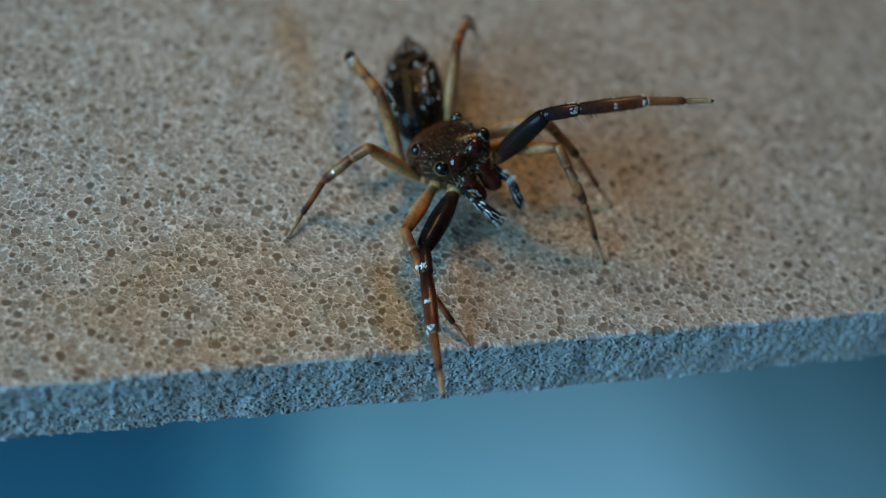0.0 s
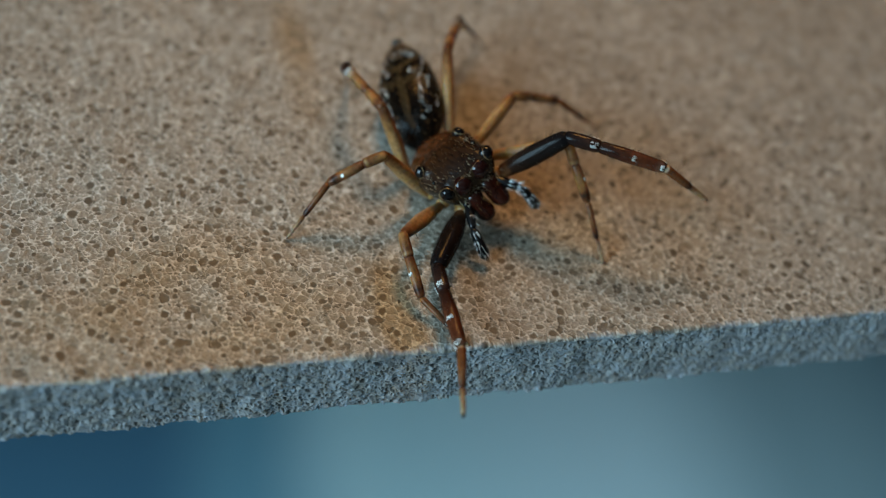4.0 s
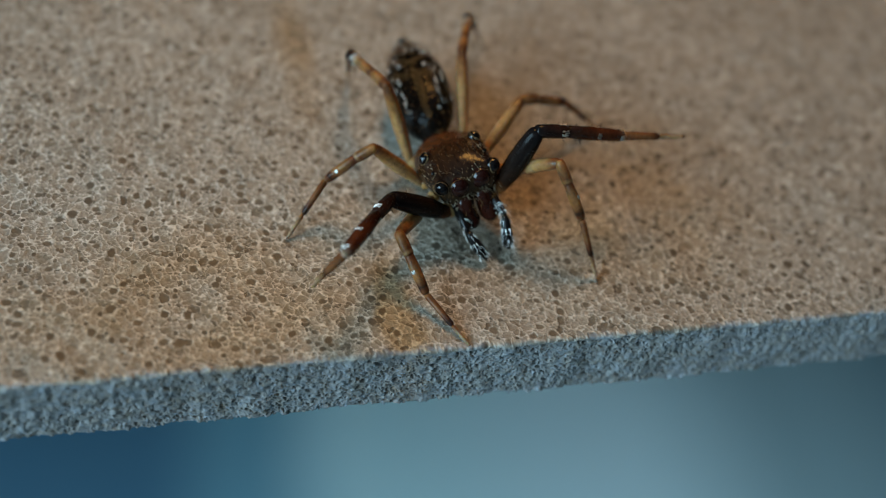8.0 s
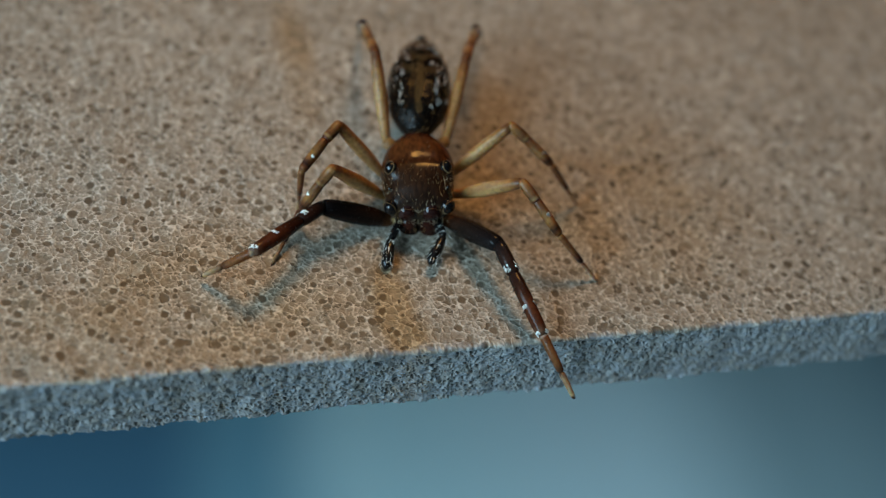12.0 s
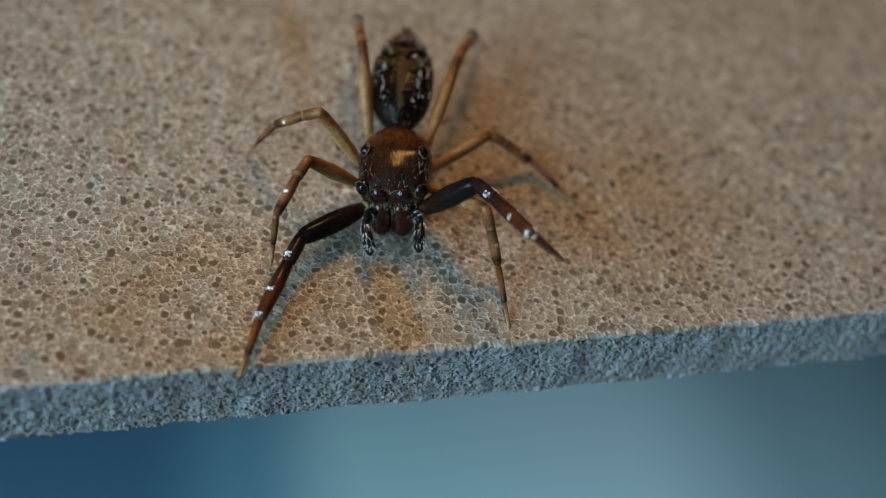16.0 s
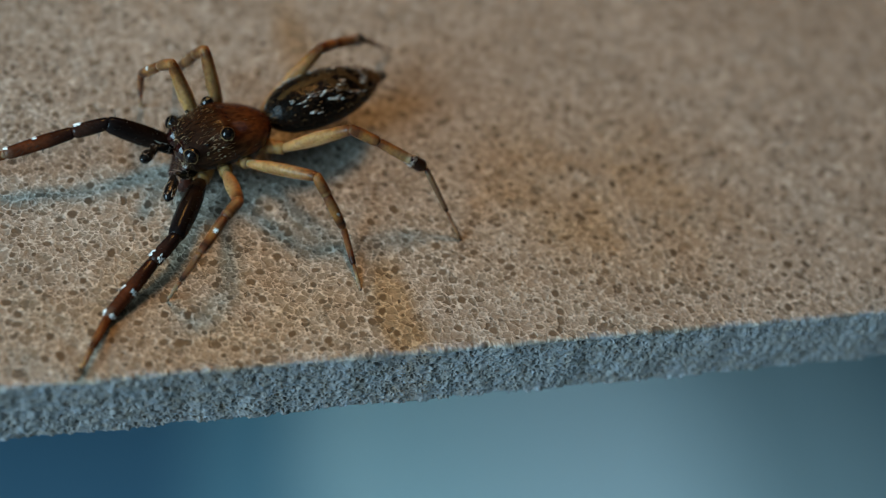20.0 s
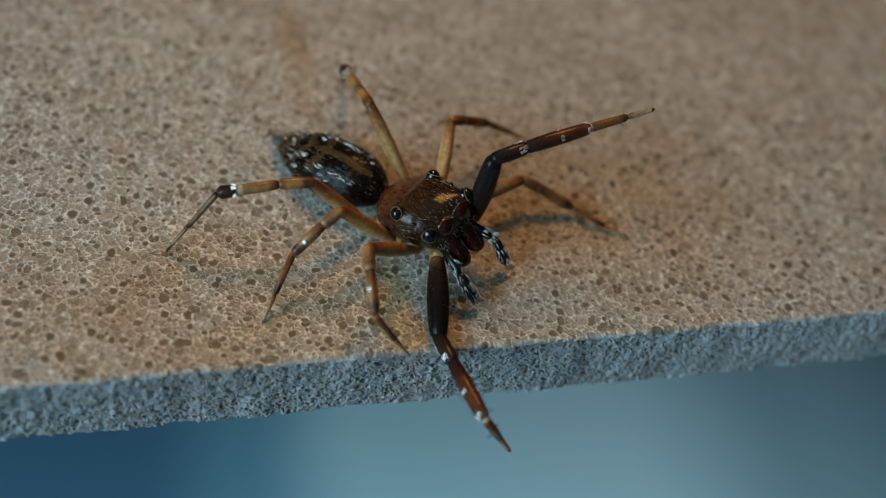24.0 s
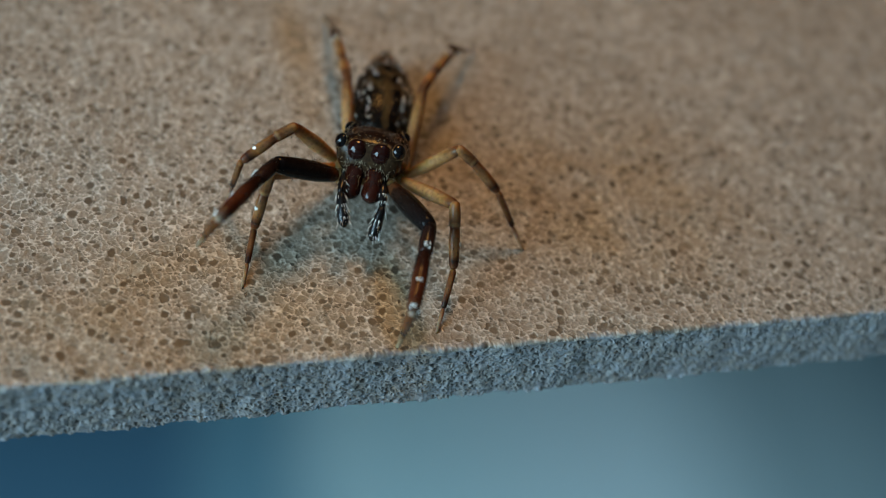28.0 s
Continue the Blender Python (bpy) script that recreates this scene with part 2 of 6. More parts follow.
def foam_sheet():
    xs = np.concatenate([np.linspace(-64, -12.5, 14, endpoint=False), np.arange(-12.5, 13.5, 0.022), np.arange(13.5, 21.5, 0.045), np.linspace(21.5, 95, 14)])
    back = np.concatenate([np.linspace(42, 16, 8, endpoint=False), np.arange(16, 7.5, -0.045), np.arange(7.5, 0.12, -0.024)])
    # cross-section rows: place (y, z), outward direction and way along the surface
    rows = [(y, 0.0, 0.0, 1.0, -y) for y in back]
    r = 0.10
    for k in range(1, 5):
        a = math.pi / 2 * k / 5
        rows.append((r - r * math.sin(a), -r + r * math.cos(a), -math.sin(a), math.cos(a), r * a - r))
    rows += [(0.0, -z, -1.0, 0.0, z) for z in np.arange(r, FOAM_T - 0.05, 0.023)]
    nf = len(rows)
    rows += [(0.05, -FOAM_T, -0.7, -0.7, FOAM_T + 0.05), (2.0, -FOAM_T - 0.02, 0.0, -1.0, FOAM_T + 2), (42.0, -FOAM_T - 0.02, 0.0, -1.0, FOAM_T + 42)]
    R = np.array(rows)
    X, S = np.meshgrid(xs, R[:, 4])
    Y, Z, NY, NZ = (np.repeat(R[:, [k]], len(xs), 1) for k in range(4))
    front = np.repeat(smooth01((R[:, [4]] + 0.02) / 0.12), len(xs), 1)
    # the top: thin pale struts round shallow films, with scattered large open pores
    wx = 0.045 * soft_noise(X, S, 0.33, 5) + 0.032 * soft_noise(X, S, 0.085, 16)
    wy = 0.045 * soft_noise(X, S, 0.33, 6) + 0.032 * soft_noise(X, S, 0.085, 17)
    w1, a1, b1 = cells(X + wx + 40, S + 90 + wy, 0.168, 1, 0.95)
    wide = 0.016 + 0.007 * soft_noise(X, S, 0.3, 7)
    dish = smooth01((w1 - 0.002) / (1.5 * wide))
    pits = -(0.004 + 0.006 * b1) * dish - 0.006 * smooth01(w1 / 0.09)
    vary = np.clip(0.72 + 0.6 * soft_noise(X, S, 0.13, 25) + 0.45 * soft_noise(X, S, 0.045, 26), 0.05, 1)
    strut = vary * (1 - smooth01((w1 + 0.001) / wide))
    # finer struts that show through the films, and loose bright fibres
    w3, a3, b3 = cells(X + 1.4 * wx + 60, S + 70 + 1.4 * wy, 0.105, 4, 0.7)
    strut = np.maximum(strut, np.clip(0.25 + 0.5 * soft_noise(X, S, 0.21, 33), 0, 0.7) * vary[::-1] * (1 - smooth01(w3 / 0.012)))
    fibre = smooth01(1 - np.abs(soft_noise(X + 0.4 * S, S, 0.19, 34)) / 0.07) * smooth01((soft_noise(X, S, 0.45, 35) - 0.15) / 0.3)
    strut = np.maximum(strut, 0.75 * fibre)
    tone = np.where(b1 > 0.84, 0.28 - 1.6 * (b1 - 0.84), 0.36 + 0.48 * b1 + 0.18 * (b3 - 0.5) + 0.22 * soft_noise(X, S, 0.05, 19))
    radius, ra = pores(X + 0.6 * wx + 40, S + 90 + 0.6 * wy, 0.50, 3)
    hole = smooth01((1.0 - radius) / 0.4)
    rim = np.exp(-((radius - 1.08) / 0.16) ** 2)
    # pores stay nearly flat; tone paints their dark inside instead of depth
    pits = pits * (1 - hole) - 0.012 * hole * (0.5 + ra) + 0.005 * rim
    strut = np.clip(strut * (1 - hole) + 0.45 * rim * vary, 0, 1)
    tone = tone * (1 - hole) + hole * (0.0 + 0.20 * ra)
    # the cut edge: fine torn bits, painted paler where they catch the light
    w2, a2, b2 = cells(X + 2 * wx + 40, S * 1.1 + 90 + wx, 0.135, 2, 0.4)
    bits = 0.5 * soft_noise(X, S, 0.038, 8) + 0.5 * soft_noise(X + 0.7 * S, S - 0.4 * X, 0.055, 20)
    fluff = smooth01(1 - np.abs(soft_noise(X - 0.5 * S, S + 0.3 * X, 0.085, 36)) / 0.16) * np.clip(0.5 + soft_noise(X, S, 0.22, 37), 0, 1)
    torn = -(0.02 + 0.15 * b2 ** 2) * smooth01((w2 - 0.003) / 0.05) + 0.010 * bits + 0.016 * fluff + 0.035 * soft_noise(X, S, 0.16, 12)
    strut2 = 1 - smooth01((w2 - 0.002) / 0.028)
    H = pits * (1 - front) + torn * front
    strut = strut * (1 - front) + front * np.clip(0.20 * strut2 + 0.10 * bits + 0.22 * fluff, 0, 1)
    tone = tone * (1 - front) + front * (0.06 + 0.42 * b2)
    # the even base of this mask lays the cool tint over the whole cut
    frayed_cool_shade = front * np.clip(0.34 + 0.2 * soft_noise(X, S, 0.2, 24) + 0.25 * fluff + 1.0 * smooth01((bits - 0.44) / 0.2), 0, 1)
    H += 0.03 * soft_noise(X, S, 0.9, 9) + 0.05 * soft_noise(X, S, 4.0, 10) * (1 - front)
    H += front * (0.05 * soft_noise(X, S * 0.3, 0.6, 11))
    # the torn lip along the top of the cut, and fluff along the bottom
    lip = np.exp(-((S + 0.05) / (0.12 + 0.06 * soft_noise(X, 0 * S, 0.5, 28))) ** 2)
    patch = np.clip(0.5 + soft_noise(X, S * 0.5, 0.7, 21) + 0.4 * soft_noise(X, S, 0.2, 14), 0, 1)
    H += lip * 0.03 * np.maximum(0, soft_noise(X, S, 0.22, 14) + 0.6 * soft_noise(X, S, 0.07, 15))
    frayed_cool_shade = np.clip(frayed_cool_shade + 0.55 * lip * patch * np.clip(0.6 + soft_noise(X, S, 0.09, 18), 0, 1), 0, 1)
    foot = front * smooth01((S - FOAM_T + 0.25) / 0.2)
    H += foot * 0.07 * np.maximum(0, soft_noise(X, S, 0.11, 22) + 0.4 * soft_noise(X, S, 0.5, 23))
    H[nf + 1:] = 0
    verts = np.stack([X, Y + NY * H, Z + NZ * H], -1).reshape(-1, 3) * MM
    nx, ny = len(xs), len(R)
    i = np.arange(nx * ny).reshape(ny, nx)
    quads = np.stack([i[:-1, :-1], i[1:, :-1], i[1:, 1:], i[:-1, 1:]], -1).reshape(-1, 4)
    me = bpy.data.meshes.new("foam_sheet")
    me.vertices.add(len(verts))
    me.vertices.foreach_set("co", verts.ravel())
    me.loops.add(quads.size)
    me.loops.foreach_set("vertex_index", quads.ravel())
    me.polygons.add(len(quads))
    me.polygons.foreach_set("loop_start", np.arange(0, quads.size, 4))
    me.polygons.foreach_set("loop_total", np.full(len(quads), 4))
    me.polygons.foreach_set("use_smooth", np.ones(len(quads), bool))
    me.update()
    me.validate()
    for name, values in (("strut", strut), ("cell_tone", tone), ("frayed_cool_shade", frayed_cool_shade)):
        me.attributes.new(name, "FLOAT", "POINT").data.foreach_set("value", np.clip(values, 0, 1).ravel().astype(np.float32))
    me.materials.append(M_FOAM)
    ob = new("foam_sheet", me)
    return tagged(ob, "beige open-cell foam sheet with a rough cut edge, cool shade in its colour", "foam sheet", kind="structure")


foam_sheet()
X0, X1, Y0, Y1 = ENCLOSURE
fl = mesh_object("ground", [(X0, Y0, FLOOR_Z), (X1, Y0, FLOOR_Z), (X1, Y1, FLOOR_Z), (X0, Y1, FLOOR_Z)], [(0, 1, 2, 3)], M_FLOOR)
tagged(fl, "blurred teal and dark blue painted surface below the foam", "ground", kind="structure")


# ---- added walls and a ceiling, out of view, hold off the sky; each of the two openings is a hole that goes through ----
def slab(bm, x0, x1, y0, y1, z0, z1):
    bmesh.ops.create_cube(bm, size=1.0, matrix=Matrix.Translation(((x0 + x1) / 2, (y0 + y1) / 2, (z0 + z1) / 2)) @ Matrix.Diagonal((x1 - x0, y1 - y0, z1 - z0, 1)))
    return bm


def holed(a0, a1, b0, b1, hole):
    """Four rectangles (a from, a to, b from, b to) round a square hole given by its middle and half its width."""
    ca, cb, h = hole
    return ((a0, ca - h, b0, b1), (ca + h, a1, b0, b1), (ca - h, ca + h, b0, cb - h), (ca - h, ca + h, cb + h, b1))


def add_enclosure():
    t = WALL_T
    for name, box in (("added_wall_north", (X0 - t, X1 + t, Y1, Y1 + t)), ("added_wall_south", (X0 - t, X1 + t, Y0 - t, Y0)), ("added_wall_east", (X1, X1 + t, Y0, Y1))):
        w = part(name, slab(bmesh.new(), *box, FLOOR_Z, CEIL_Z), M_ENCLOSURE)
        tagged(w, "added unseen grey-brown wall holding off the sky", "wall", kind="structure")
    bm = bmesh.new()
    for a, b, c, d in holed(Y0, Y1, FLOOR_Z, CEIL_Z, FILL_OPENING):
        slab(bm, X0 - t, X0, a, b, c, d)
    bmesh.ops.remove_doubles(bm, verts=bm.verts, dist=0.00001)
    tagged(part("added_wall_west", bm, M_ENCLOSURE), "added unseen dim wall with a square opening for the blue fill", "wall", kind="structure")
    bm = bmesh.new()
    for a, b, c, d in holed(X0 - t, X1 + t, Y0 - t, Y1 + t, SUN_OPENING):
        slab(bm, a, b, c, d, CEIL_Z, CEIL_Z + t)
    bmesh.ops.remove_doubles(bm, verts=bm.verts, dist=0.00001)
    tagged(part("ceiling", bm, M_ENCLOSURE), "added unseen dim ceiling with one square opening for the sun", "ceiling", kind="structure")


add_enclosure()


# ---- spider materials ----
def carapace_material():
    """Orange-brown at the back, dark grey-brown between the eyes, with a faint blue sheen."""
    m, n, l, b = material("carapace_shell", 0.22)
    b.inputs["Specular IOR Level"].default_value = 0.22
    tc = n.new("ShaderNodeTexCoord")
    sep = n.new("ShaderNodeSeparateXYZ")
    l.new(tc.outputs["Object"], sep.inputs[0])
    wob = noise_node(n, l, 1500, 3.0)
    ma = n.new("ShaderNodeMath")
    ma.operation = "MULTIPLY_ADD"
    l.new(wob.outputs["Fac"], ma.inputs[0])
    ma.inputs[1].default_value = 0.0007
    l.new(sep.outputs[0], ma.inputs[2])
    mr = n.new("ShaderNodeMapRange")
    mr.inputs["From Min"].default_value = -0.0011
    mr.inputs["From Max"].default_value = 0.0016
    l.new(ma.outputs[0], mr.inputs["Value"])
    r = ramp_node(n, [(0.0, (0.040, 0.012, 0.005)), (0.18, (0.090, 0.030, 0.009)), (0.38, (0.060, 0.020, 0.007)), (0.52, (0.030, 0.011, 0.004)), (0.88, (0.016, 0.008, 0.005)), (1.0, (0.04, 0.022, 0.010))])
    l.new(mr.outputs[0], r.inputs[0])
    # gold scales lie in streaks on the front half
    mp = n.new("ShaderNodeMapping")
    mp.inputs["Scale"].default_value = (0.3, 1, 1)
    l.new(tc.outputs["Object"], mp.inputs[0])
    fine = n.new("ShaderNodeTexNoise")
    fine.inputs["Scale"].default_value = 9000
    fine.inputs["Detail"].default_value = 2.0
    l.new(mp.outputs[0], fine.inputs["Vector"])
    r2 = ramp_node(n, [(0.35, (0.6, 0.57, 0.55)), (0.52, (1.0, 1.0, 1.0)), (0.70, (1.5, 1.42, 1.25))])
    l.new(fine.outputs["Fac"], r2.inputs[0])
    l.new(mix_node(n, l, 1.0, r.outputs[0], r2.outputs[0], "MULTIPLY"), b.inputs["Base Color"])
    # smooth and shiny behind, dull between the eyes
    r3 = ramp_node(n, [(0.35, (0.17, 0.17, 0.17)), (0.48, (0.19, 0.19, 0.19)), (0.62, (0.22, 0.22, 0.22))])
    l.new(mr.outputs[0], r3.inputs[0])
    l.new(r3.outputs[0], b.inputs["Roughness"])
    bump(n, l, b, fine.outputs["Fac"], 0.25, 0.00004)
    return m


def abdomen_material():
    """Blackish brown with a tan stripe along the back that breaks into chevrons behind."""
    m, n, l, b = material("abdomen_skin", 0.20)
    b.inputs["Specular IOR Level"].default_value = 0.13
    tc = n.new("ShaderNodeTexCoord")
    sep = n.new("ShaderNodeSeparateXYZ")
    l.new(tc.outputs["Object"], sep.inputs[0])

    def math_node(op, a, c, d=None):
        k = n.new("ShaderNodeMath")
        k.operation = op
        for sock, v in zip(k.inputs, (a, c, d)):
            if v is None:
                continue
            if hasattr(v, "is_linked"):
                l.new(v, sock)
            else:
                sock.default_value = v
        return k.outputs[0]

    wob = noise_node(n, l, 2200, 3.0)
    off = math_node("MULTIPLY_ADD", wob.outputs["Fac"], 0.0004, -0.0002)
    side = math_node("ADD", math_node("ABSOLUTE", sep.outputs[1], 0.0), off)
    stripe = math_node("LESS_THAN", side, 0.00009)
    front = math_node("GREATER_THAN", sep.outputs[0], -0.0024)
    up = math_node("MULTIPLY", math_node("GREATER_THAN", sep.outputs[2], 0.0003), math_node("LESS_THAN", sep.outputs[0], -0.0004))
    mask = math_node("MULTIPLY", math_node("MULTIPLY", stripe, front), up)
    # chevrons on the hind half
    wave = math_node("SINE", math_node("MULTIPLY_ADD", math_node("ADD", sep.outputs[0], math_node("MULTIPLY", side, 0.7)), 9500.0, 0.0), 0.0)
    chev = math_node("MULTIPLY", math_node("MULTIPLY", math_node("GREATER_THAN", wave, 0.25), math_node("LESS_THAN", side, 0.00062)), math_node("MULTIPLY", math_node("LESS_THAN", sep.outputs[0], -0.0019), up))
    broken = noise_node(n, l, 4200, 2.0)
    both = math_node("MAXIMUM", math_node("MULTIPLY", mask, math_node("MULTIPLY_ADD", broken.outputs["Fac"], 1.3, 0.1)), math_node("MULTIPLY", chev, 0.65))
    fine = noise_node(n, l, 8000, 4.0, 0.65)
    rd = ramp_node(n, [(0.35, (0.003, 0.0025, 0.002)), (0.58, (0.007, 0.0045, 0.003)), (0.74, (0.05, 0.022, 0.007))])
    l.new(fine.outputs["Fac"], rd.inputs[0])
    rt = ramp_node(n, [(0.3, (0.030, 0.016, 0.005)), (0.7, (0.085, 0.048, 0.016))])
    l.new(fine.outputs["Fac"], rt.inputs[0])
    l.new(mix_node(n, l, both, rd.outputs[0], rt.outputs[0]), b.inputs["Base Color"])
    mp = n.new("ShaderNodeMapping")
    mp.inputs["Scale"].default_value = (0.3, 1, 1)
    l.new(tc.outputs["Object"], mp.inputs[0])
    r4 = ramp_node(n, [(0.0, (0.15, 0.15, 0.15)), (0.6, (0.45, 0.45, 0.45))])
    l.new(both, r4.inputs[0])
    l.new(r4.outputs[0], b.inputs["Roughness"])
    lies = n.new("ShaderNodeTexNoise")
    lies.inputs["Scale"].default_value = 9000
    lies.inputs["Detail"].default_value = 3.0
    l.new(mp.outputs[0], lies.inputs["Vector"])
    bump(n, l, b, lies.outputs["Fac"], 0.6, 0.00008)
    return m


def plain(name, colour, rough, coat=0.0, grain=0.2, glow=0.0):
    return chitin(name, [(0, colour), (1, colour)], rough, grain, coat, glow)


M_CARAPACE = carapace_material()
M_ABDOMEN = abdomen_material()
M_EYE = plain("eye_lens", (0.004, 0.003, 0.003), 0.04, 1.0, 0.05)
M_AME = plain("front_eye_lens", (0.016, 0.004, 0.003), 0.05, 1.0, 0.05)
M_RIM = plain("eye_rim_hair", (0.20, 0.12, 0.05), 0.45)
M_CHEL = plain("fang_base_shell", (0.028, 0.006, 0.003), 0.12, 1.0)
M_WHITEHAIR = plain("white_scale", (0.92, 0.89, 0.84), 0.22, 0.3)
M_WHITEHAIR.node_tree.nodes["Principled BSDF"].inputs["Specular IOR Level"].default_value = 1.0
M_GOLDHAIR = plain("gold_hair", (0.17, 0.088, 0.030), 0.4)
M_PALEHAIR = plain("pale_hair", (0.42, 0.33, 0.22), 0.4)
M_BRISTLE = plain("black_bristle", (0.01, 0.007, 0.005), 0.4)
M_PALP = plain("palp_shell", (0.007, 0.006, 0.006), 0.25, 0.4)
M_STERNUM = plain("pale_coxa_skin", (0.30, 0.17, 0.06), 0.35, 0.3, 0.2, 0.4)
M_TIP = plain("spinneret_skin", (0.055, 0.055, 0.05), 0.35)

LENGTHS = {1: (2.22, 2.77, 1.85), 2: (2.40, 1.76, 1.85), 3: (2.28, 1.70, 1.94), 4: (2.55, 2.45, 2.35)}
PATELLA = {1: 0.33, 2: 0.36, 3: 0.36, 4: 0.34}
META = 0.58


def leg_materials(k):
    lf, lt, lm = LENGTHS[k]
    sizes = (lf, lt * PATELLA[k], lt * (1 - PATELLA[k]), lm * META, lm * (1 - META))
    if k == 1:
        words, glow, bands = "front", (0.0, 0.0, 0.1, 0.3, 0.5), (
            [(0.0, AMBER), (0.10, TAN), (0.22, (0.022, 0.010, 0.006)), (0.5, (0.012, 0.007, 0.005)), (1.0, BLACK)],
            [(0.0, BLACK), (0.7, DARK), (1.0, DARK)],
            [(0.0, (0.016, 0.008, 0.006)), (0.3, (0.034, 0.011, 0.006)), (0.6, (0.085, 0.024, 0.010)), (0.9, (0.070, 0.020, 0.009)), (1.0, (0.10, 0.05, 0.03))],
            [(0.0, (0.36, 0.28, 0.20)), (0.05, (0.32, 0.23, 0.16)), (0.10, (0.12, 0.04, 0.014)), (0.75, (0.16, 0.062, 0.022)), (1.0, (0.06, 0.022, 0.01))],
            [(0.0, (0.10, 0.045, 0.02)), (0.3, (0.22, 0.13, 0.07)), (0.88, (0.30, 0.21, 0.12)), (0.94, DARK), (1.0, DARK)])
    elif k == 4:
        words, glow, bands = "hind", (0.5,) * 5, (
            [(0.0, PALE), (0.6, PALE), (0.86, AMBER), (1.0, TAN)],
            [(0.0, TAN), (0.25, BROWN), (0.45, AMBER), (0.8, AMBER), (1.0, TAN)],
            [(0.0, BROWN), (0.10, TAN), (0.25, AMBER), (0.60, (0.21, 0.115, 0.05)), (0.68, (0.45, 0.33, 0.22)), (0.72, DARK), (1.0, DARK)],
            [(0.0, DARK), (0.07, DARK), (0.12, (0.12, 0.07, 0.035)), (0.85, (0.13, 0.075, 0.04)), (1.0, DARK)],
            [(0.0, TAN), (0.6, (0.22, 0.14, 0.08)), (0.92, DARK), (1.0, DARK)])
    else:
        words, glow, bands = "walking", (0.5,) * 5, (
            [(0.0, PALE), (0.7, PALE), (0.9, AMBER), (1.0, TAN)],
            [(0.0, AMBER), (0.5, (0.15, 0.068, 0.026)), (0.75, TAN), (0.9, (0.22, 0.13, 0.06)), (1.0, BROWN)],
            [(0.0, BROWN), (0.12, TAN), (0.35, (0.17, 0.08, 0.032)), (0.62, AMBER), (0.76, TAN), (0.86, DARK), (0.94, BROWN), (1.0, TAN)],
            [(0.0, AMBER), (0.12, TAN), (0.55, (0.16, 0.07, 0.028)), (0.80, BROWN), (0.92, DARK), (1.0, DARK)],
            [(0.0, TAN), (0.5, (0.25, 0.17, 0.10)), (0.9, (0.22, 0.15, 0.09)), (1.0, DARK)])
    names = ("femur", "patella", "tibia", "metatarsus", "tarsus")
    mats = [chitin(words + "_" + a, b, 0.20, 0.28, 0.4, g, z) for a, b, g, z in zip(names, bands, glow, sizes)]
    if k == 1:
        shell = mats[0].node_tree.nodes["Principled BSDF"]
        shell.inputs["Specular IOR Level"].default_value = 0.09
        shell.inputs["Coat Weight"].default_value = 0.0
    for m in mats[1 if k == 1 else 0:]:
        m.node_tree.nodes["Principled BSDF"].inputs["Specular IOR Level"].default_value = 0.09 if k == 1 else 0.15
        m.node_tree.nodes["Principled BSDF"].inputs["Roughness"].default_value = 0.2 if k == 1 else 0.3
    return mats


LEG_MATS = {k: leg_materials(k) for k in (1, 2, 3, 4)}


def glide(times, table, t):
    """Smooth values at the time t that never swing past the rows on either side."""
    i = int(np.clip(np.searchsorted(times, t, side="right") - 1, 0, len(times) - 2))
    h = times[i + 1] - times[i]
    slope = lambda j: (table[j + 1] - table[j]) / (times[j + 1] - times[j])

    def tangent(j):
        if j <= 0 or j >= len(times) - 1:
            return np.zeros(table.shape[1])
        a, b = slope(j - 1), slope(j)
        return np.where(a * b > 0, 2 * a * b / np.where(np.abs(a + b) < 1e-9, 1, a + b), 0.0)

    u = (t - times[i]) / h
    return (table[i] * (2 * u ** 3 - 3 * u ** 2 + 1) + table[i + 1] * (3 * u ** 2 - 2 * u ** 3)
            + h * tangent(i) * (u ** 3 - 2 * u ** 2 + u) + h * tangent(i + 1) * (u ** 3 - u ** 2))


# ---- the spider, built round the middle of its underside: x forward, y to its left, z up ----
def oval_ring(x, w, z0, z1, n=28, power=2.5):
    pts = []
    for i in range(n):
        a = 2 * math.pi * i / n
        c, s = math.cos(a), math.sin(a)
        pts.append(Vector((x, w * math.copysign(abs(c) ** (2 / power), c), (z0 + z1) / 2 + (z1 - z0) / 2 * math.copysign(abs(s) ** (2 / power), s))) * MM)
    return pts


def refine(rows, step):
    """Rings of a body at even steps, on smooth curves through the given ones."""
    xs = [r[0] for r in rows]
    k = max(2, int(abs(xs[-1] - xs[0]) / step))
    flip = -1 if xs[-1] < xs[0] else 1
    at = np.array([flip * x for x in xs])
    table = np.array([r[1:] for r in rows])
    out = []
    for q in np.linspace(at[0], at[-1], k):
        out.append((flip * q, *glide(at, table, q)))
    return out


def bumps(bm, spots):
    """Push the skin out (or in) softly round places: centre, reach and height in millimetres."""
    bm.normal_update()
    for v in bm.verts:
        p = v.co / MM
        h = sum(a * math.exp(-((p - Vector(c)).length / r) ** 2) for c, r, a in spots)
        v.co += v.normal * h * MM
    return bm


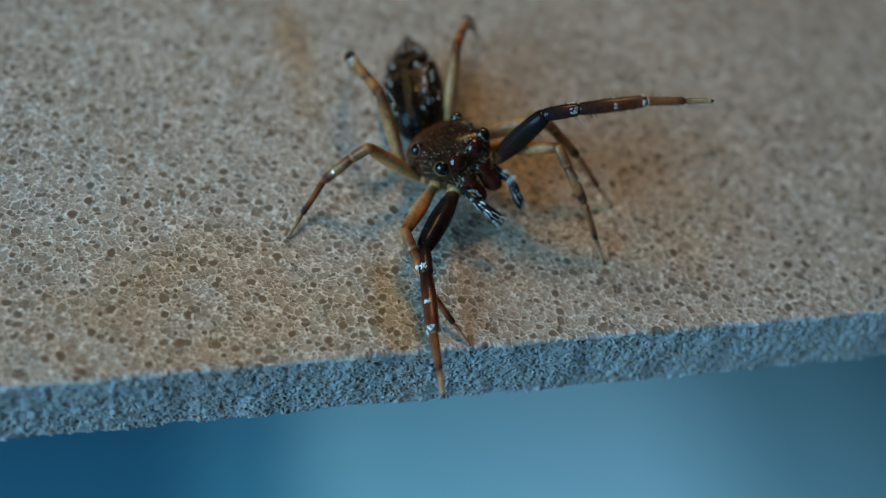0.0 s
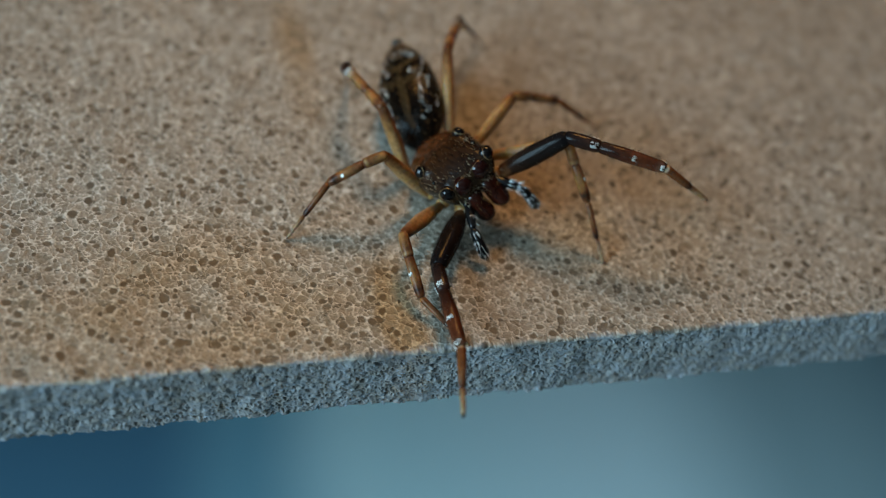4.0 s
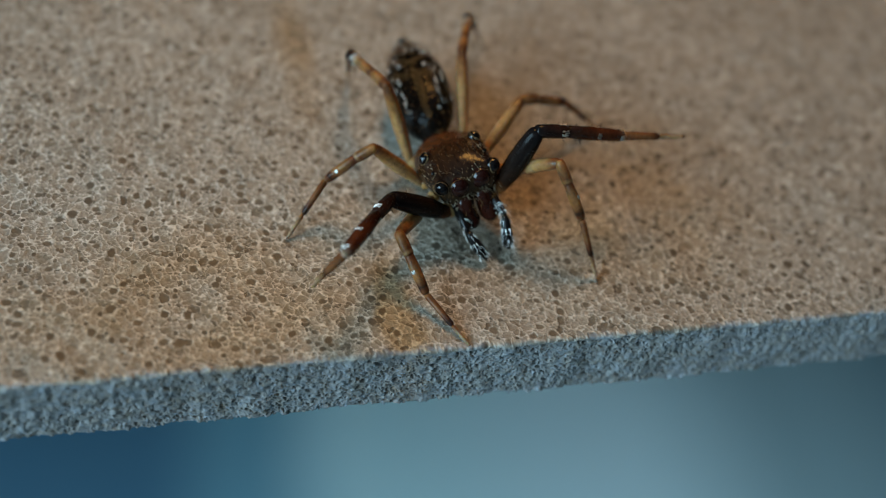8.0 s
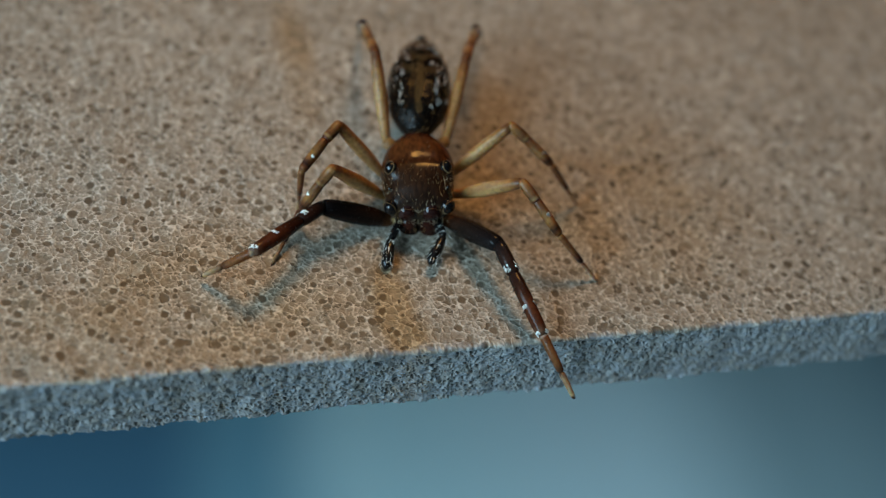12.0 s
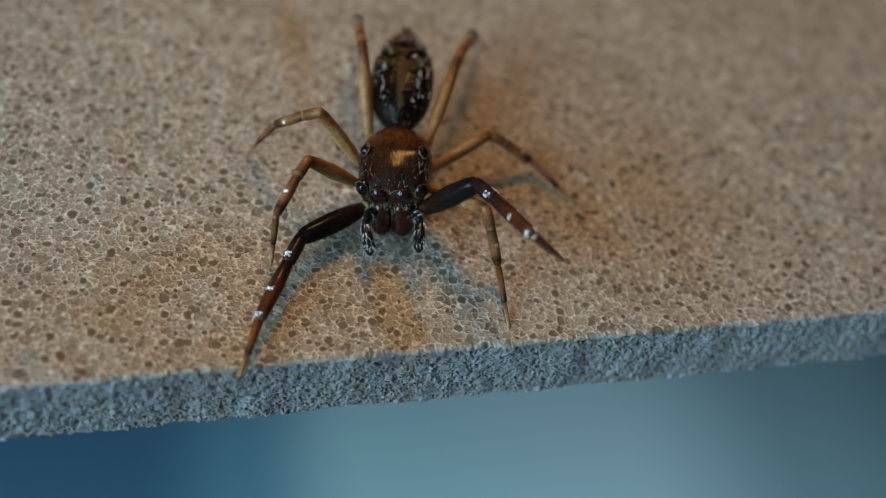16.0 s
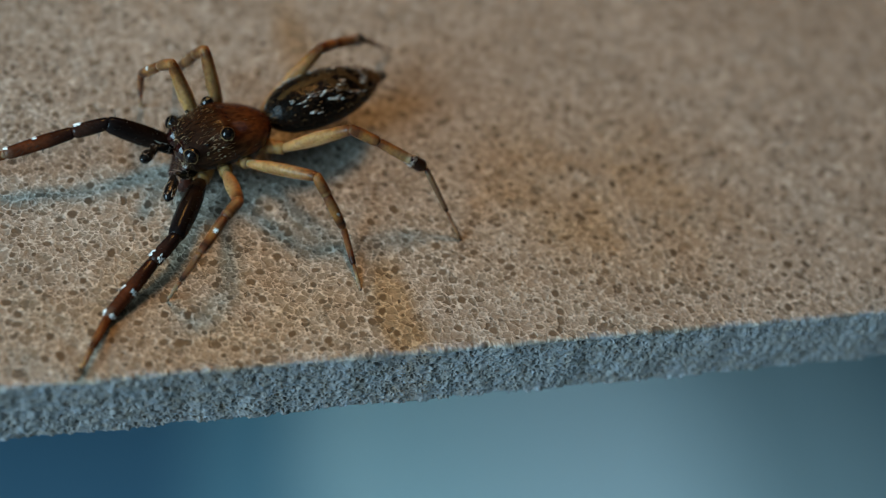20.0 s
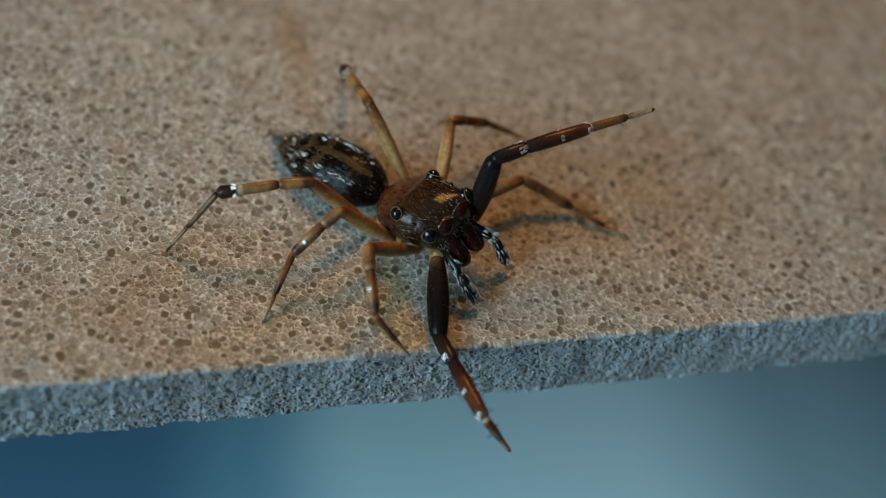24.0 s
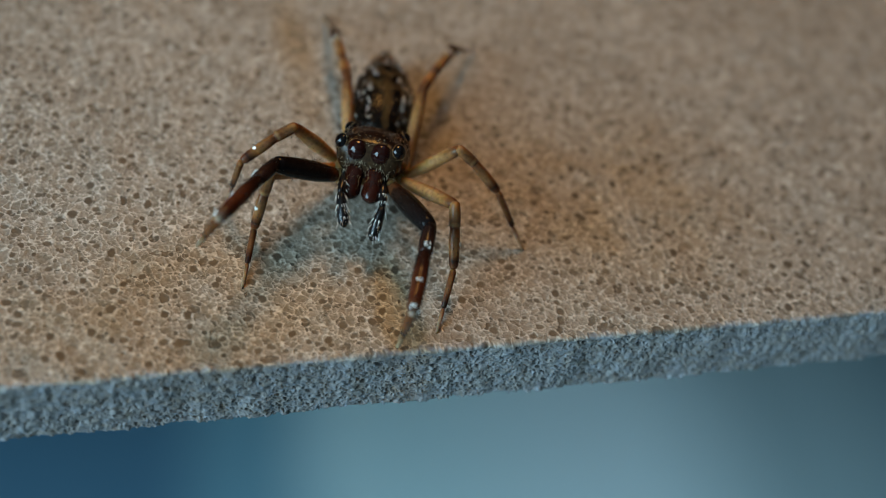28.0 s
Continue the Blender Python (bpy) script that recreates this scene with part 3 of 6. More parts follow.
def flat_scales(bm, places, rng, long, wide, lean=0.4):
    """Narrow pointed scales that lie on the skin; places: pairs of place and outward direction, the scales point to the tail."""
    for p, d in places:
        d = d.normalized()
        along = Vector((-1, rng.uniform(-lean, lean), 0.0))
        along = (along - d * along.dot(d)).normalized()
        across = d.cross(along).normalized()
        ln, wd = long * rng.uniform(0.5, 1.3), wide * rng.uniform(0.7, 1.3)
        q = p + d * 0.004
        ring = [bm.verts.new(v * MM) for v in (q - along * ln * 0.5, q + across * wd + d * 0.008, q + along * ln * 0.5 + d * 0.022, q - across * wd + d * 0.008)]
        top = bm.verts.new((q + d * 0.02) * MM)
        for k in range(4):
            bm.faces.new((ring[k], ring[(k + 1) % 4], top))
        bm.faces.new(ring[::-1])
    return bm


def on_back(rows, rng, count, keep):
    """Random places on the upper skin of a body given by its rings, with outward directions."""
    out = []
    while len(out) < count:
        k = rng.uniform(0, len(rows) - 1.001)
        i, f = int(k), k % 1
        x, w, z0, z1 = (rows[i][j] * (1 - f) + rows[i + 1][j] * f for j in range(4))
        a = rng.uniform(0.0, math.pi)
        p = Vector((x, w * math.copysign(abs(math.cos(a)) ** 0.8, math.cos(a)), (z0 + z1) / 2 + (z1 - z0) / 2 * math.sin(a) ** 0.8))
        if keep(p):
            out.append((p, Vector((0, math.cos(a), math.sin(a)))))
    return out


HIPS = {1: (1.00, 0.78, 0.0), 2: (0.30, 0.95, 0.08), 3: (-0.35, 0.95, 0.08), 4: (-1.45, 0.85, -0.05)}
PALP_BASE, PALP_LENGTHS = (1.05, 0.52, 0.12), (0.85, 0.95)
WAIST = Vector((-1.40, 0.0, 0.42))

spider = new("spider")
tagged(spider, "brown and black jumping spider with long front legs on the foam", "spider")


def cephalothorax():
    rng = random.Random(4)
    rows = [(-1.47, 0.15, 0.32, 0.50), (-1.42, 0.32, 0.20, 0.60), (-1.22, 0.62, 0.06, 0.76), (-0.85, 0.89, -0.04, 0.98),
            (-0.4, 1.01, -0.08, 1.19), (-0.1, 1.02, -0.08, 1.31), (0.15, 1.00, -0.08, 1.335), (0.45, 0.96, -0.05, 1.33), (0.80, 0.90, 0.02, 1.27), (1.00, 0.84, 0.08, 1.18), (1.13, 0.72, 0.18, 1.08), (1.20, 0.56, 0.30, 0.97)]
    eyes = (("front_eye", 1.02, 0.325, 0.84, 0.315, M_AME), ("side_eye", 0.98, 0.765, 0.98, 0.215, M_EYE), ("rear_eye", -0.10, 0.75, 1.17, 0.185, M_EYE), ("small_eye", 0.50, 0.79, 1.13, 0.06, M_EYE))
    bm = loft([oval_ring(*r, n=56, power=2.25) for r in refine(rows, 0.055)])
    spots = [((x, s * y, z), 1.5 * r, 0.5 * r) for _, x, y, z, r, _ in eyes[1:] for s in (-1, 1)]
    spots += [((-0.42, 0.0, 1.17), 0.16, -0.05), ((0.55, 0.0, 1.33), 0.3, 0.03), ((-0.3, 0.5, 1.05), 0.22, -0.04), ((-0.3, -0.5, 1.05), 0.22, -0.04)]
    body = part("cephalothorax", bumps(bm, spots), M_CARAPACE, spider, "glossy brown shell, orange-brown behind and dark between the eyes")
    flank = lambda p: p.x > 0.1 and (abs(p.y) > 0.55 or p.x > 0.85)
    crown = lambda p: p.x > -0.2 or rng.random() < 0.06
    for name, count, keep, long, wide, mat, words in (("gold_scales", 330, crown, 0.15, 0.0055, M_GOLDHAIR, "short golden scales between the eyes"), ("pale_scales", 150, flank, 0.13, 0.009, M_PALEHAIR, "pale scales round the eyes")):
        tagged(part(name, flat_scales(bmesh.new(), on_back(rows, rng, count, keep), rng, long, wide, 0.8), mat, body), words, kind="stuff")
    bm = hairs(bmesh.new(), [(p, d + Vector((0.3, 0, 0))) for p, d in on_back(rows, rng, 70, lambda p: p.x > -0.3)], rng, 0.20, 0.008, 0.4)
    tagged(part("black_bristles", bm, M_BRISTLE, body), "fine black bristles", kind="stuff")
    face = [((1.20 + rng.uniform(-0.06, 0.04), rng.uniform(-0.8, 0.8), rng.uniform(0.22, 0.62)), (1, 0, -0.7)) for _ in range(90)]
    tagged(part("face_hairs", hairs(bmesh.new(), face, rng, 0.15, 0.009, 0.6), M_PALEHAIR, body), "pale hairs on the face", kind="stuff")
    for name, x, y, z, r, mat in eyes:
        for s in (-1, 1):
            eye = part(name, ball(bmesh.new(), (x, s * y, z), r, 32), mat, spider, "large dark front eye" if name == "front_eye" else "small shiny black eye")
            if r > 0.1:
                # a thin ring of short scales round the lens
                out = Vector((1, 0, 0)) if name == "front_eye" else Vector((0.75, s * 0.6, 0.25)) if name == "side_eye" else Vector((0, s * 0.75, 0.66))
                q = out.to_track_quat("Z", "Y").to_matrix().to_4x4()
                roots = []
                for k in range(46):
                    a = 2 * math.pi * (k + rng.uniform(-0.4, 0.4)) / 46
                    side = q @ Vector((math.cos(a), math.sin(a), 0))
                    roots.append((Vector((x, s * y, z)) + side * r * 0.95 + out * r * (0.34 + rng.uniform(-0.06, 0.06)), side.cross(out) + side * 0.25))
                tagged(part("eye_rim", hairs(bmesh.new(), roots, rng, 0.10, 0.009, 0.15), M_RIM, eye), "thin ring of golden scales", kind="stuff")
    bm = loft([oval_ring(x, w, z0, z1, 16, 2.0) for x, w, z0, z1 in ((-1.2, 0.25, -0.12, 0.2), (-0.9, 0.5, -0.2, 0.25), (0.0, 0.62, -0.25, 0.3), (0.7, 0.45, -0.2, 0.3), (0.95, 0.25, -0.1, 0.25))])
    part("sternum", bm, M_STERNUM, spider, "pale yellow-brown underside plate")
    for s in (-1, 1):
        rings = []
        for f, rx, ry in ((0, 0.23, 0.23), (0.15, 0.27, 0.27), (0.36, 0.255, 0.25), (0.58, 0.27, 0.265), (0.78, 0.295, 0.285), (0.91, 0.235, 0.23), (1.0, 0.08, 0.08)):
            c = Vector((1.02 + 0.42 * f, s * (0.27 + 0.03 * f), 0.46 - 0.92 * f))
            rings.append([(c + Vector((rx * math.cos(2 * math.pi * i / 16), ry * math.sin(2 * math.pi * i / 16), 0))) * MM for i in range(16)])
        chel = part("chelicera", loft(rings), M_CHEL, spider, "glossy dark red-brown jaw")
        bm = bmesh.new()
        hairs(bm, [((1.40 - 0.30 * h, s * (0.27 + rng.uniform(-0.2, 0.2)), h), (1, 0, -0.6)) for h in (rng.uniform(-0.35, 0.3) for _ in range(26))], rng, 0.16, 0.012, 0.5)
        tagged(part("jaw_hairs", bm, M_GOLDHAIR, chel), "fine pale hairs", kind="stuff")


def abdomen_body():
    rng = random.Random(9)
    rows = [(0.02, 0.14, -0.12, 0.10), (-0.10, 0.28, -0.28, 0.28), (-0.35, 0.53, -0.46, 0.52), (-0.8, 0.78, -0.60, 0.70), (-1.35, 0.90, -0.66, 0.78), (-1.9, 0.92, -0.64, 0.77),
            (-2.5, 0.86, -0.56, 0.70), (-3.0, 0.70, -0.45, 0.58), (-3.4, 0.50, -0.32, 0.44), (-3.66, 0.31, -0.18, 0.29), (-3.76, 0.22, -0.11, 0.20)]
    bm = loft([oval_ring(*r, n=48, power=2.05) for r in refine(rows, 0.08)])
    folds = [((x, 0.0, z), 0.09, -0.035) for x, z in ((-2.75, 0.66), (-3.05, 0.58), (-3.3, 0.48))]
    folds += [((-0.9, s * 0.30, 0.69), 0.08, -0.03) for s in (-1, 1)] + [((-1.5, s * 0.33, 0.74), 0.08, -0.03) for s in (-1, 1)]
    ab = part("abdomen", bumps(bm, folds), M_ABDOMEN, spider, "long black abdomen with a tan back stripe and white flecks")
    part("spinneret", loft([oval_ring(*r, n=18, power=2) for r in refine(((-3.70, 0.19, -0.09, 0.19), (-3.82, 0.20, -0.10, 0.20), (-3.98, 0.185, -0.08, 0.19), (-4.10, 0.14, -0.03, 0.16), (-4.16, 0.05, 0.03, 0.10)), 0.05)]), M_TIP, ab, "blunt dark grey tail tip")

    # white scales lie in short streaks: two broken rows on each side, a bow across the tail end, few elsewhere
    streaks = []
    for s in (-1, 1):
        for a, x in ((0.42, -0.75), (0.50, -1.05), (0.46, -1.30), (0.60, -1.62), (0.55, -1.95), (0.66, -2.2), (0.42, -2.45), (0.78, -1.2), (0.80, -1.75), (0.72, -2.7)):
            streaks.append((x + rng.uniform(-0.12, 0.12), s * (a + rng.uniform(-0.06, 0.06)), rng.randint(4, 8)))
    streaks += [(-2.95 - 0.16 * math.cos(4 * y), y, 4) for y in np.linspace(-0.48, 0.48, 7)]
    places = []
    for x, y, count in streaks:
        k = max(i for i in range(len(rows)) if rows[i][0] >= x)
        f = (rows[k][0] - x) / (rows[k][0] - rows[k + 1][0])
        w, z0, z1 = (rows[k][m] * (1 - f) + rows[k + 1][m] * f for m in (1, 2, 3))
        for _ in range(count):
            yy = max(-0.96, min(0.96, (y + rng.gauss(0, 0.028)) / w))
            up = math.sqrt(1 - yy * yy)
            places.append((Vector((x + rng.gauss(0, 0.12), yy * w, (z0 + z1) / 2 + (z1 - z0) / 2 * up)), Vector((0, yy, up))))
    bm = flat_scales(bmesh.new(), places, rng, 0.25, 0.012, 0.45)
    tagged(part("white_fleck", bm, M_WHITEHAIR, ab), "bright white scale hairs in streaks", kind="stuff")
    bm = flat_scales(bmesh.new(), on_back(rows, rng, 420, lambda p: p.x < -1.8 or rng.random() < 0.3), rng, 0.13, 0.012, 0.5)
    tagged(part("gold_fleck", bm, M_GOLDHAIR, ab), "dull golden scales on the hind half", kind="stuff")
    bm = hairs(bmesh.new(), [(p, d + Vector((-1.2, 0, 0))) for p, d in on_back(rows, rng, 240, lambda p: True)], rng, 0.15, 0.007, 0.35)
    tagged(part("fine_hairs", bm, M_BRISTLE, ab), "fine dark hairs", kind="stuff")
    return ab


def leg_rods(k):
    """Profiles of femur, patella, tibia, metatarsus and tarsus, each along +z from its joint."""
    lf, lt, lm = LENGTHS[k]
    lp = PATELLA[k] * lt
    if k == 1:
        fr, pr, tr, mr, ar = 0.285, 0.20, 0.195, 0.13, 0.085
    else:
        fr, pr, tr, mr, ar = (0.185, 0.155, 0.145, 0.10, 0.06) if k < 4 else (0.19, 0.16, 0.15, 0.09, 0.055)
    flat = 1.08 if k == 1 else 1.18
    femur = [(0, 0.55 * fr, 0.55 * fr), (0.05 * lf, 0.70 * fr, 0.70 * fr), (0.16 * lf, 0.80 * fr, 0.84 * fr), (0.32 * lf, 0.95 * fr, 1.02 * fr), (0.55 * lf, fr, flat * fr), (0.78 * lf, 0.92 * fr, 1.0 * fr), (0.92 * lf, 0.84 * fr, 0.88 * fr), (0.98 * lf, 0.74 * fr, 0.76 * fr), (lf + 0.05, 0.45 * fr, 0.45 * fr)]
    patella = [(-0.09, 0.55 * pr, 0.55 * pr), (-0.03, 0.86 * pr, 0.86 * pr), (0.06 * lt, 0.96 * pr, 0.96 * pr), (0.5 * lp, pr, pr), (0.9 * lp, 0.96 * pr, 0.96 * pr), (0.98 * lp, 0.85 * pr, 0.85 * pr), (lp + 0.03, 0.6 * pr, 0.6 * pr)]
    ti = lt - lp
    tibia = [(-0.03, 0.6 * tr, 0.6 * tr), (0.04 * ti, 0.90 * tr, 0.90 * tr), (0.4 * ti, tr, 1.05 * tr), (0.8 * ti, 0.93 * tr, 0.95 * tr), (0.95 * ti, 0.85 * tr, 0.85 * tr), (ti + 0.02, 0.6 * tr, 0.6 * tr)]
    if k == 4:
        tibia = [(0, 0.6 * tr, 0.6 * tr), (0.07 * ti, 0.9 * tr, 0.9 * tr), (0.4 * ti, tr, tr), (0.66 * ti, 0.95 * tr, 0.95 * tr), (0.76 * ti, 1.12 * tr, 1.12 * tr), (0.93 * ti, 1.25 * tr, 1.25 * tr), (ti, 0.75 * tr, 0.75 * tr)]
    me = META * lm
    meta = [(-0.02, 0.6 * mr, 0.6 * mr), (0.06 * me, 0.95 * mr, 0.95 * mr), (0.5 * me, 0.9 * mr, 0.9 * mr), (0.95 * me, 0.78 * mr, 0.78 * mr), (me, 0.5 * mr, 0.5 * mr)]
    ta = lm - me
    tarsus = [(-0.01, 0.6 * ar, 0.6 * ar), (0.1 * ta, ar, ar), (0.6 * ta, 0.85 * ar, 0.85 * ar), (0.9 * ta, 0.7 * ar, 0.7 * ar), (ta, 0.25 * ar, 0.25 * ar)]
    return femur, patella, tibia, meta, tarsus


def make_leg(k, s, rng):
    hx, hy, hz = HIPS[k]
    hip = Vector((hx, s * hy, hz))
    root = Vector((hx * 0.62, s * hy * 0.38, 0.0))
    d = hip - root
    q = d.to_track_quat("Z", "Y").to_matrix()
    r = 0.26 if k == 1 else 0.22
    rings = []
    for f, w in ((0, 0.8), (0.2, 1.0), (0.62, 0.95), (0.70, 0.72), (0.76, 0.88), (1.0, 0.84), (1.1, 0.45)):
        rings.append([(root + d * f + q @ Vector((w * r * math.cos(2 * math.pi * i / 12), w * r * math.sin(2 * math.pi * i / 12), 0))) * MM for i in range(12)])
    words = {1: "long black front leg with white joints", 2: "amber walking leg with brown rings", 3: "amber walking leg with brown rings", 4: "long amber hind leg with dark ankle"}[k]
    leg = part("leg", loft(rings), M_STERNUM, spider, words)
    pieces = []
    for name, prof, mat in zip(("femur", "patella", "tibia", "metatarsus", "tarsus"), leg_rods(k), LEG_MATS[k]):
        bm = rod(prof, n=18)

        def on_limb(z, a, share):
            j = max(i for i in range(len(prof) - 1) if prof[i][0] <= z)
            f = (z - prof[j][0]) / (prof[j + 1][0] - prof[j][0])
            rad = (prof[j][1] * (1 - f) + prof[j + 1][1] * f) * share
            return rad * math.cos(a), rad * math.sin(a), z

        def add_hairs(slot, roots, length, thick, lean):
            first = len(bm.faces)
            hairs(bm, roots, rng, length, thick, lean)
            bm.faces.ensure_lookup_table()
            for f in bm.faces[first:]:
                f.material_index = slot

        # black bristles that stand out from the limb
        count = {"femur": 60, "patella": 16, "tibia": 60, "metatarsus": 16}.get(name, 0) if k == 1 else {"femur": 14, "patella": 6, "tibia": 14, "metatarsus": 8}.get(name, 0)
        roots = []
        for _ in range(count):
            a = rng.uniform(0, 2 * math.pi)
            roots.append((on_limb(rng.uniform(0.12, 0.92) * prof[-1][0], a, 0.95), (math.cos(a), math.sin(a), 0.7)))
        add_hairs(1, roots, 0.21 if k == 1 else 0.17, 0.009, 0.3)
        # small patches of white scales: (share of the length, half its length in millimetres, middle angle, half its width)
        patches = {(1, "patella"): ((0.80, 0.10, 0.5, 0.5), (0.80, 0.10, 2.4, 0.5)), (1, "tibia"): ((0.52, 0.045, 0.5, 0.45), (0.52, 0.045, 2.5, 0.45), (0.95, 0.05, 0.5, 0.6), (0.95, 0.05, 2.5, 0.6)),
                   (4, "tibia"): tuple((0.71, 0.05, a, 0.6) for a in (0.8, 1.8, 2.8, 4.0, 5.2)), (3, "tibia"): ((0.55, 0.03, 1.0, 0.25),), (2, "tibia"): ((0.4, 0.04, 1.4, 0.3),)}.get((k, name), ())
        for share, half, mid, wide in patches:
            roots = []
            for _ in range(26):
                o = mid + rng.uniform(-wide, wide)
                roots.append((on_limb(share * prof[-1][0] + rng.uniform(-half, half), o, 0.99), (math.cos(o) * 0.5, math.sin(o) * 0.5, 1.2)))
            add_hairs(2, roots, 0.07, 0.017, 0.2)
        pieces.append(part(name, bm, mat, leg))
        pieces[-1].data.materials.append(M_BRISTLE)
        pieces[-1].data.materials.append(M_WHITEHAIR)
    return pieces


def make_palp(s, rng):
    bx, by, bz = PALP_BASE
    bm = ball(bmesh.new(), (bx - 0.05, s * by, bz), 0.17, 12)
    palp = part("pedipalp", bm, M_PALP, spider, "short black feeler with white tufts")
    a, b = PALP_LENGTHS
    upper = part("palp_femur", rod([(-0.02, 0.07, 0.07), (0.1, 0.125, 0.125), (0.5 * a, 0.14, 0.145), (0.9 * a, 0.10, 0.10), (a, 0.06, 0.06)]), M_PALP, palp)
    lower = part("palp_tarsus", rod([(-0.02, 0.07, 0.07), (0.12, 0.13, 0.13), (0.4 * b, 0.145, 0.145), (0.6 * b, 0.165, 0.165), (0.85 * b, 0.15, 0.15), (b, 0.05, 0.05)]), M_PALP, palp)
    for ob, zs in ((upper, (0.55, 0.85)), (lower, (0.1, 0.35, 0.5, 0.65, 0.8))):
        ln = a if ob is upper else b
        roots = []
        for z in zs:
            for i in range(12):
                t = rng.uniform(0, 2 * math.pi)
                roots.append(((0.135 * math.cos(t), 0.135 * math.sin(t), z * ln), (math.cos(t) * 0.5, math.sin(t) * 0.5, 1.5)))
        bm = hairs(bmesh.new(), roots, rng, 0.22, 0.007, 0.18)
        me = bpy.data.meshes.new("white_tuft")
        bm.to_mesh(me)
        bm.free()
        me.materials.append(M_WHITEHAIR)
        # the tuft shares the mesh of its limb piece, as a second material
        base = ob.data
        bm = bmesh.new()
        bm.from_mesh(base)
        n0 = len(bm.faces)
        bm.from_mesh(me)
        bm.faces.ensure_lookup_table()
        base.materials.append(M_WHITEHAIR)
        for f in bm.faces[n0:]:
            f.material_index = 1
        bm.to_mesh(base)
        bm.free()
        bpy.data.meshes.remove(me)
    return upper, lower


cephalothorax()
ABDOMEN = abdomen_body()
leg_rng = random.Random(21)
LEGS = {(a, k): make_leg(k, s, leg_rng) for a, s in ((0, -1), (1, 1)) for k in (1, 2, 3, 4)}
PALPS = [make_palp(s, leg_rng) for s in (-1, 1)]

# ---- poses in time: body, abdomen, feelers (in the body's space), then knee, ankle and foot of each leg (in the place) ----
TIMES, ROWS = [], []


def key(t, body, tail, palp_right, palp_left, *legs):
    TIMES.append(t)
    ROWS.append([*body, *tail, *palp_right, *palp_left, *(v for leg in legs for v in leg)])


def step_foot(times, table, t):
    """A standing foot stays where it is, then lifts and swings to its next place."""
    i = int(np.clip(np.searchsorted(times, t, side="right") - 1, 0, len(times) - 2))
    a, b = Vector(table[i]), Vector(table[i + 1])
    h = times[i + 1] - times[i]
    swing = min(h, 0.45)
    u = min(1.0, max(0.0, ((t - times[i]) - (h - swing) / 2) / swing))
    u = u * u * (3 - 2 * u)
    p = a.lerp(b, u)
    p.z += min(0.7, 0.3 * (b - a).length) * math.sin(math.pi * u) if (b - a).length > 0.25 else 0.0
    return p


def chain(hip, knee, ankle, foot, lengths):
    """Knee, ankle and foot moved so that the three pieces keep their lengths."""
    lf, lt, lm = lengths
    for _ in range(12):
        knee = hip + (knee - hip).normalized() * lf
        gap = (foot - knee).length - (lt + lm) * 0.998
        if gap <= 0:
            break
        knee = knee + (foot - knee).normalized() * gap
    knee = hip + (knee - hip).normalized() * lf
    to = foot - knee
    d = min(max(to.length, abs(lt - lm) + 0.05), (lt + lm) * 0.998)
    u = to.normalized()
    foot = knee + u * d
    x = (lt * lt - lm * lm + d * d) / (2 * d)
    w = (ankle - knee) - u * (ankle - knee).dot(u)
    if w.length < 0.02:
        w = Vector((0, 0, 1)) - u * u.z
    return knee, knee + u * x + w.normalized() * math.sqrt(max(0.0, lt * lt - x * x)), foot


def aim(start, end, side):
    """The pose of a piece that runs from start to end (millimetres), turned as little as can be from the direction side."""
    z = (end - start).normalized()
    x = (side - z * side.dot(z)).normalized()
    m = Matrix((x, z.cross(x), z)).transposed().to_4x4()
    m.translation = start * MM
    return m, x


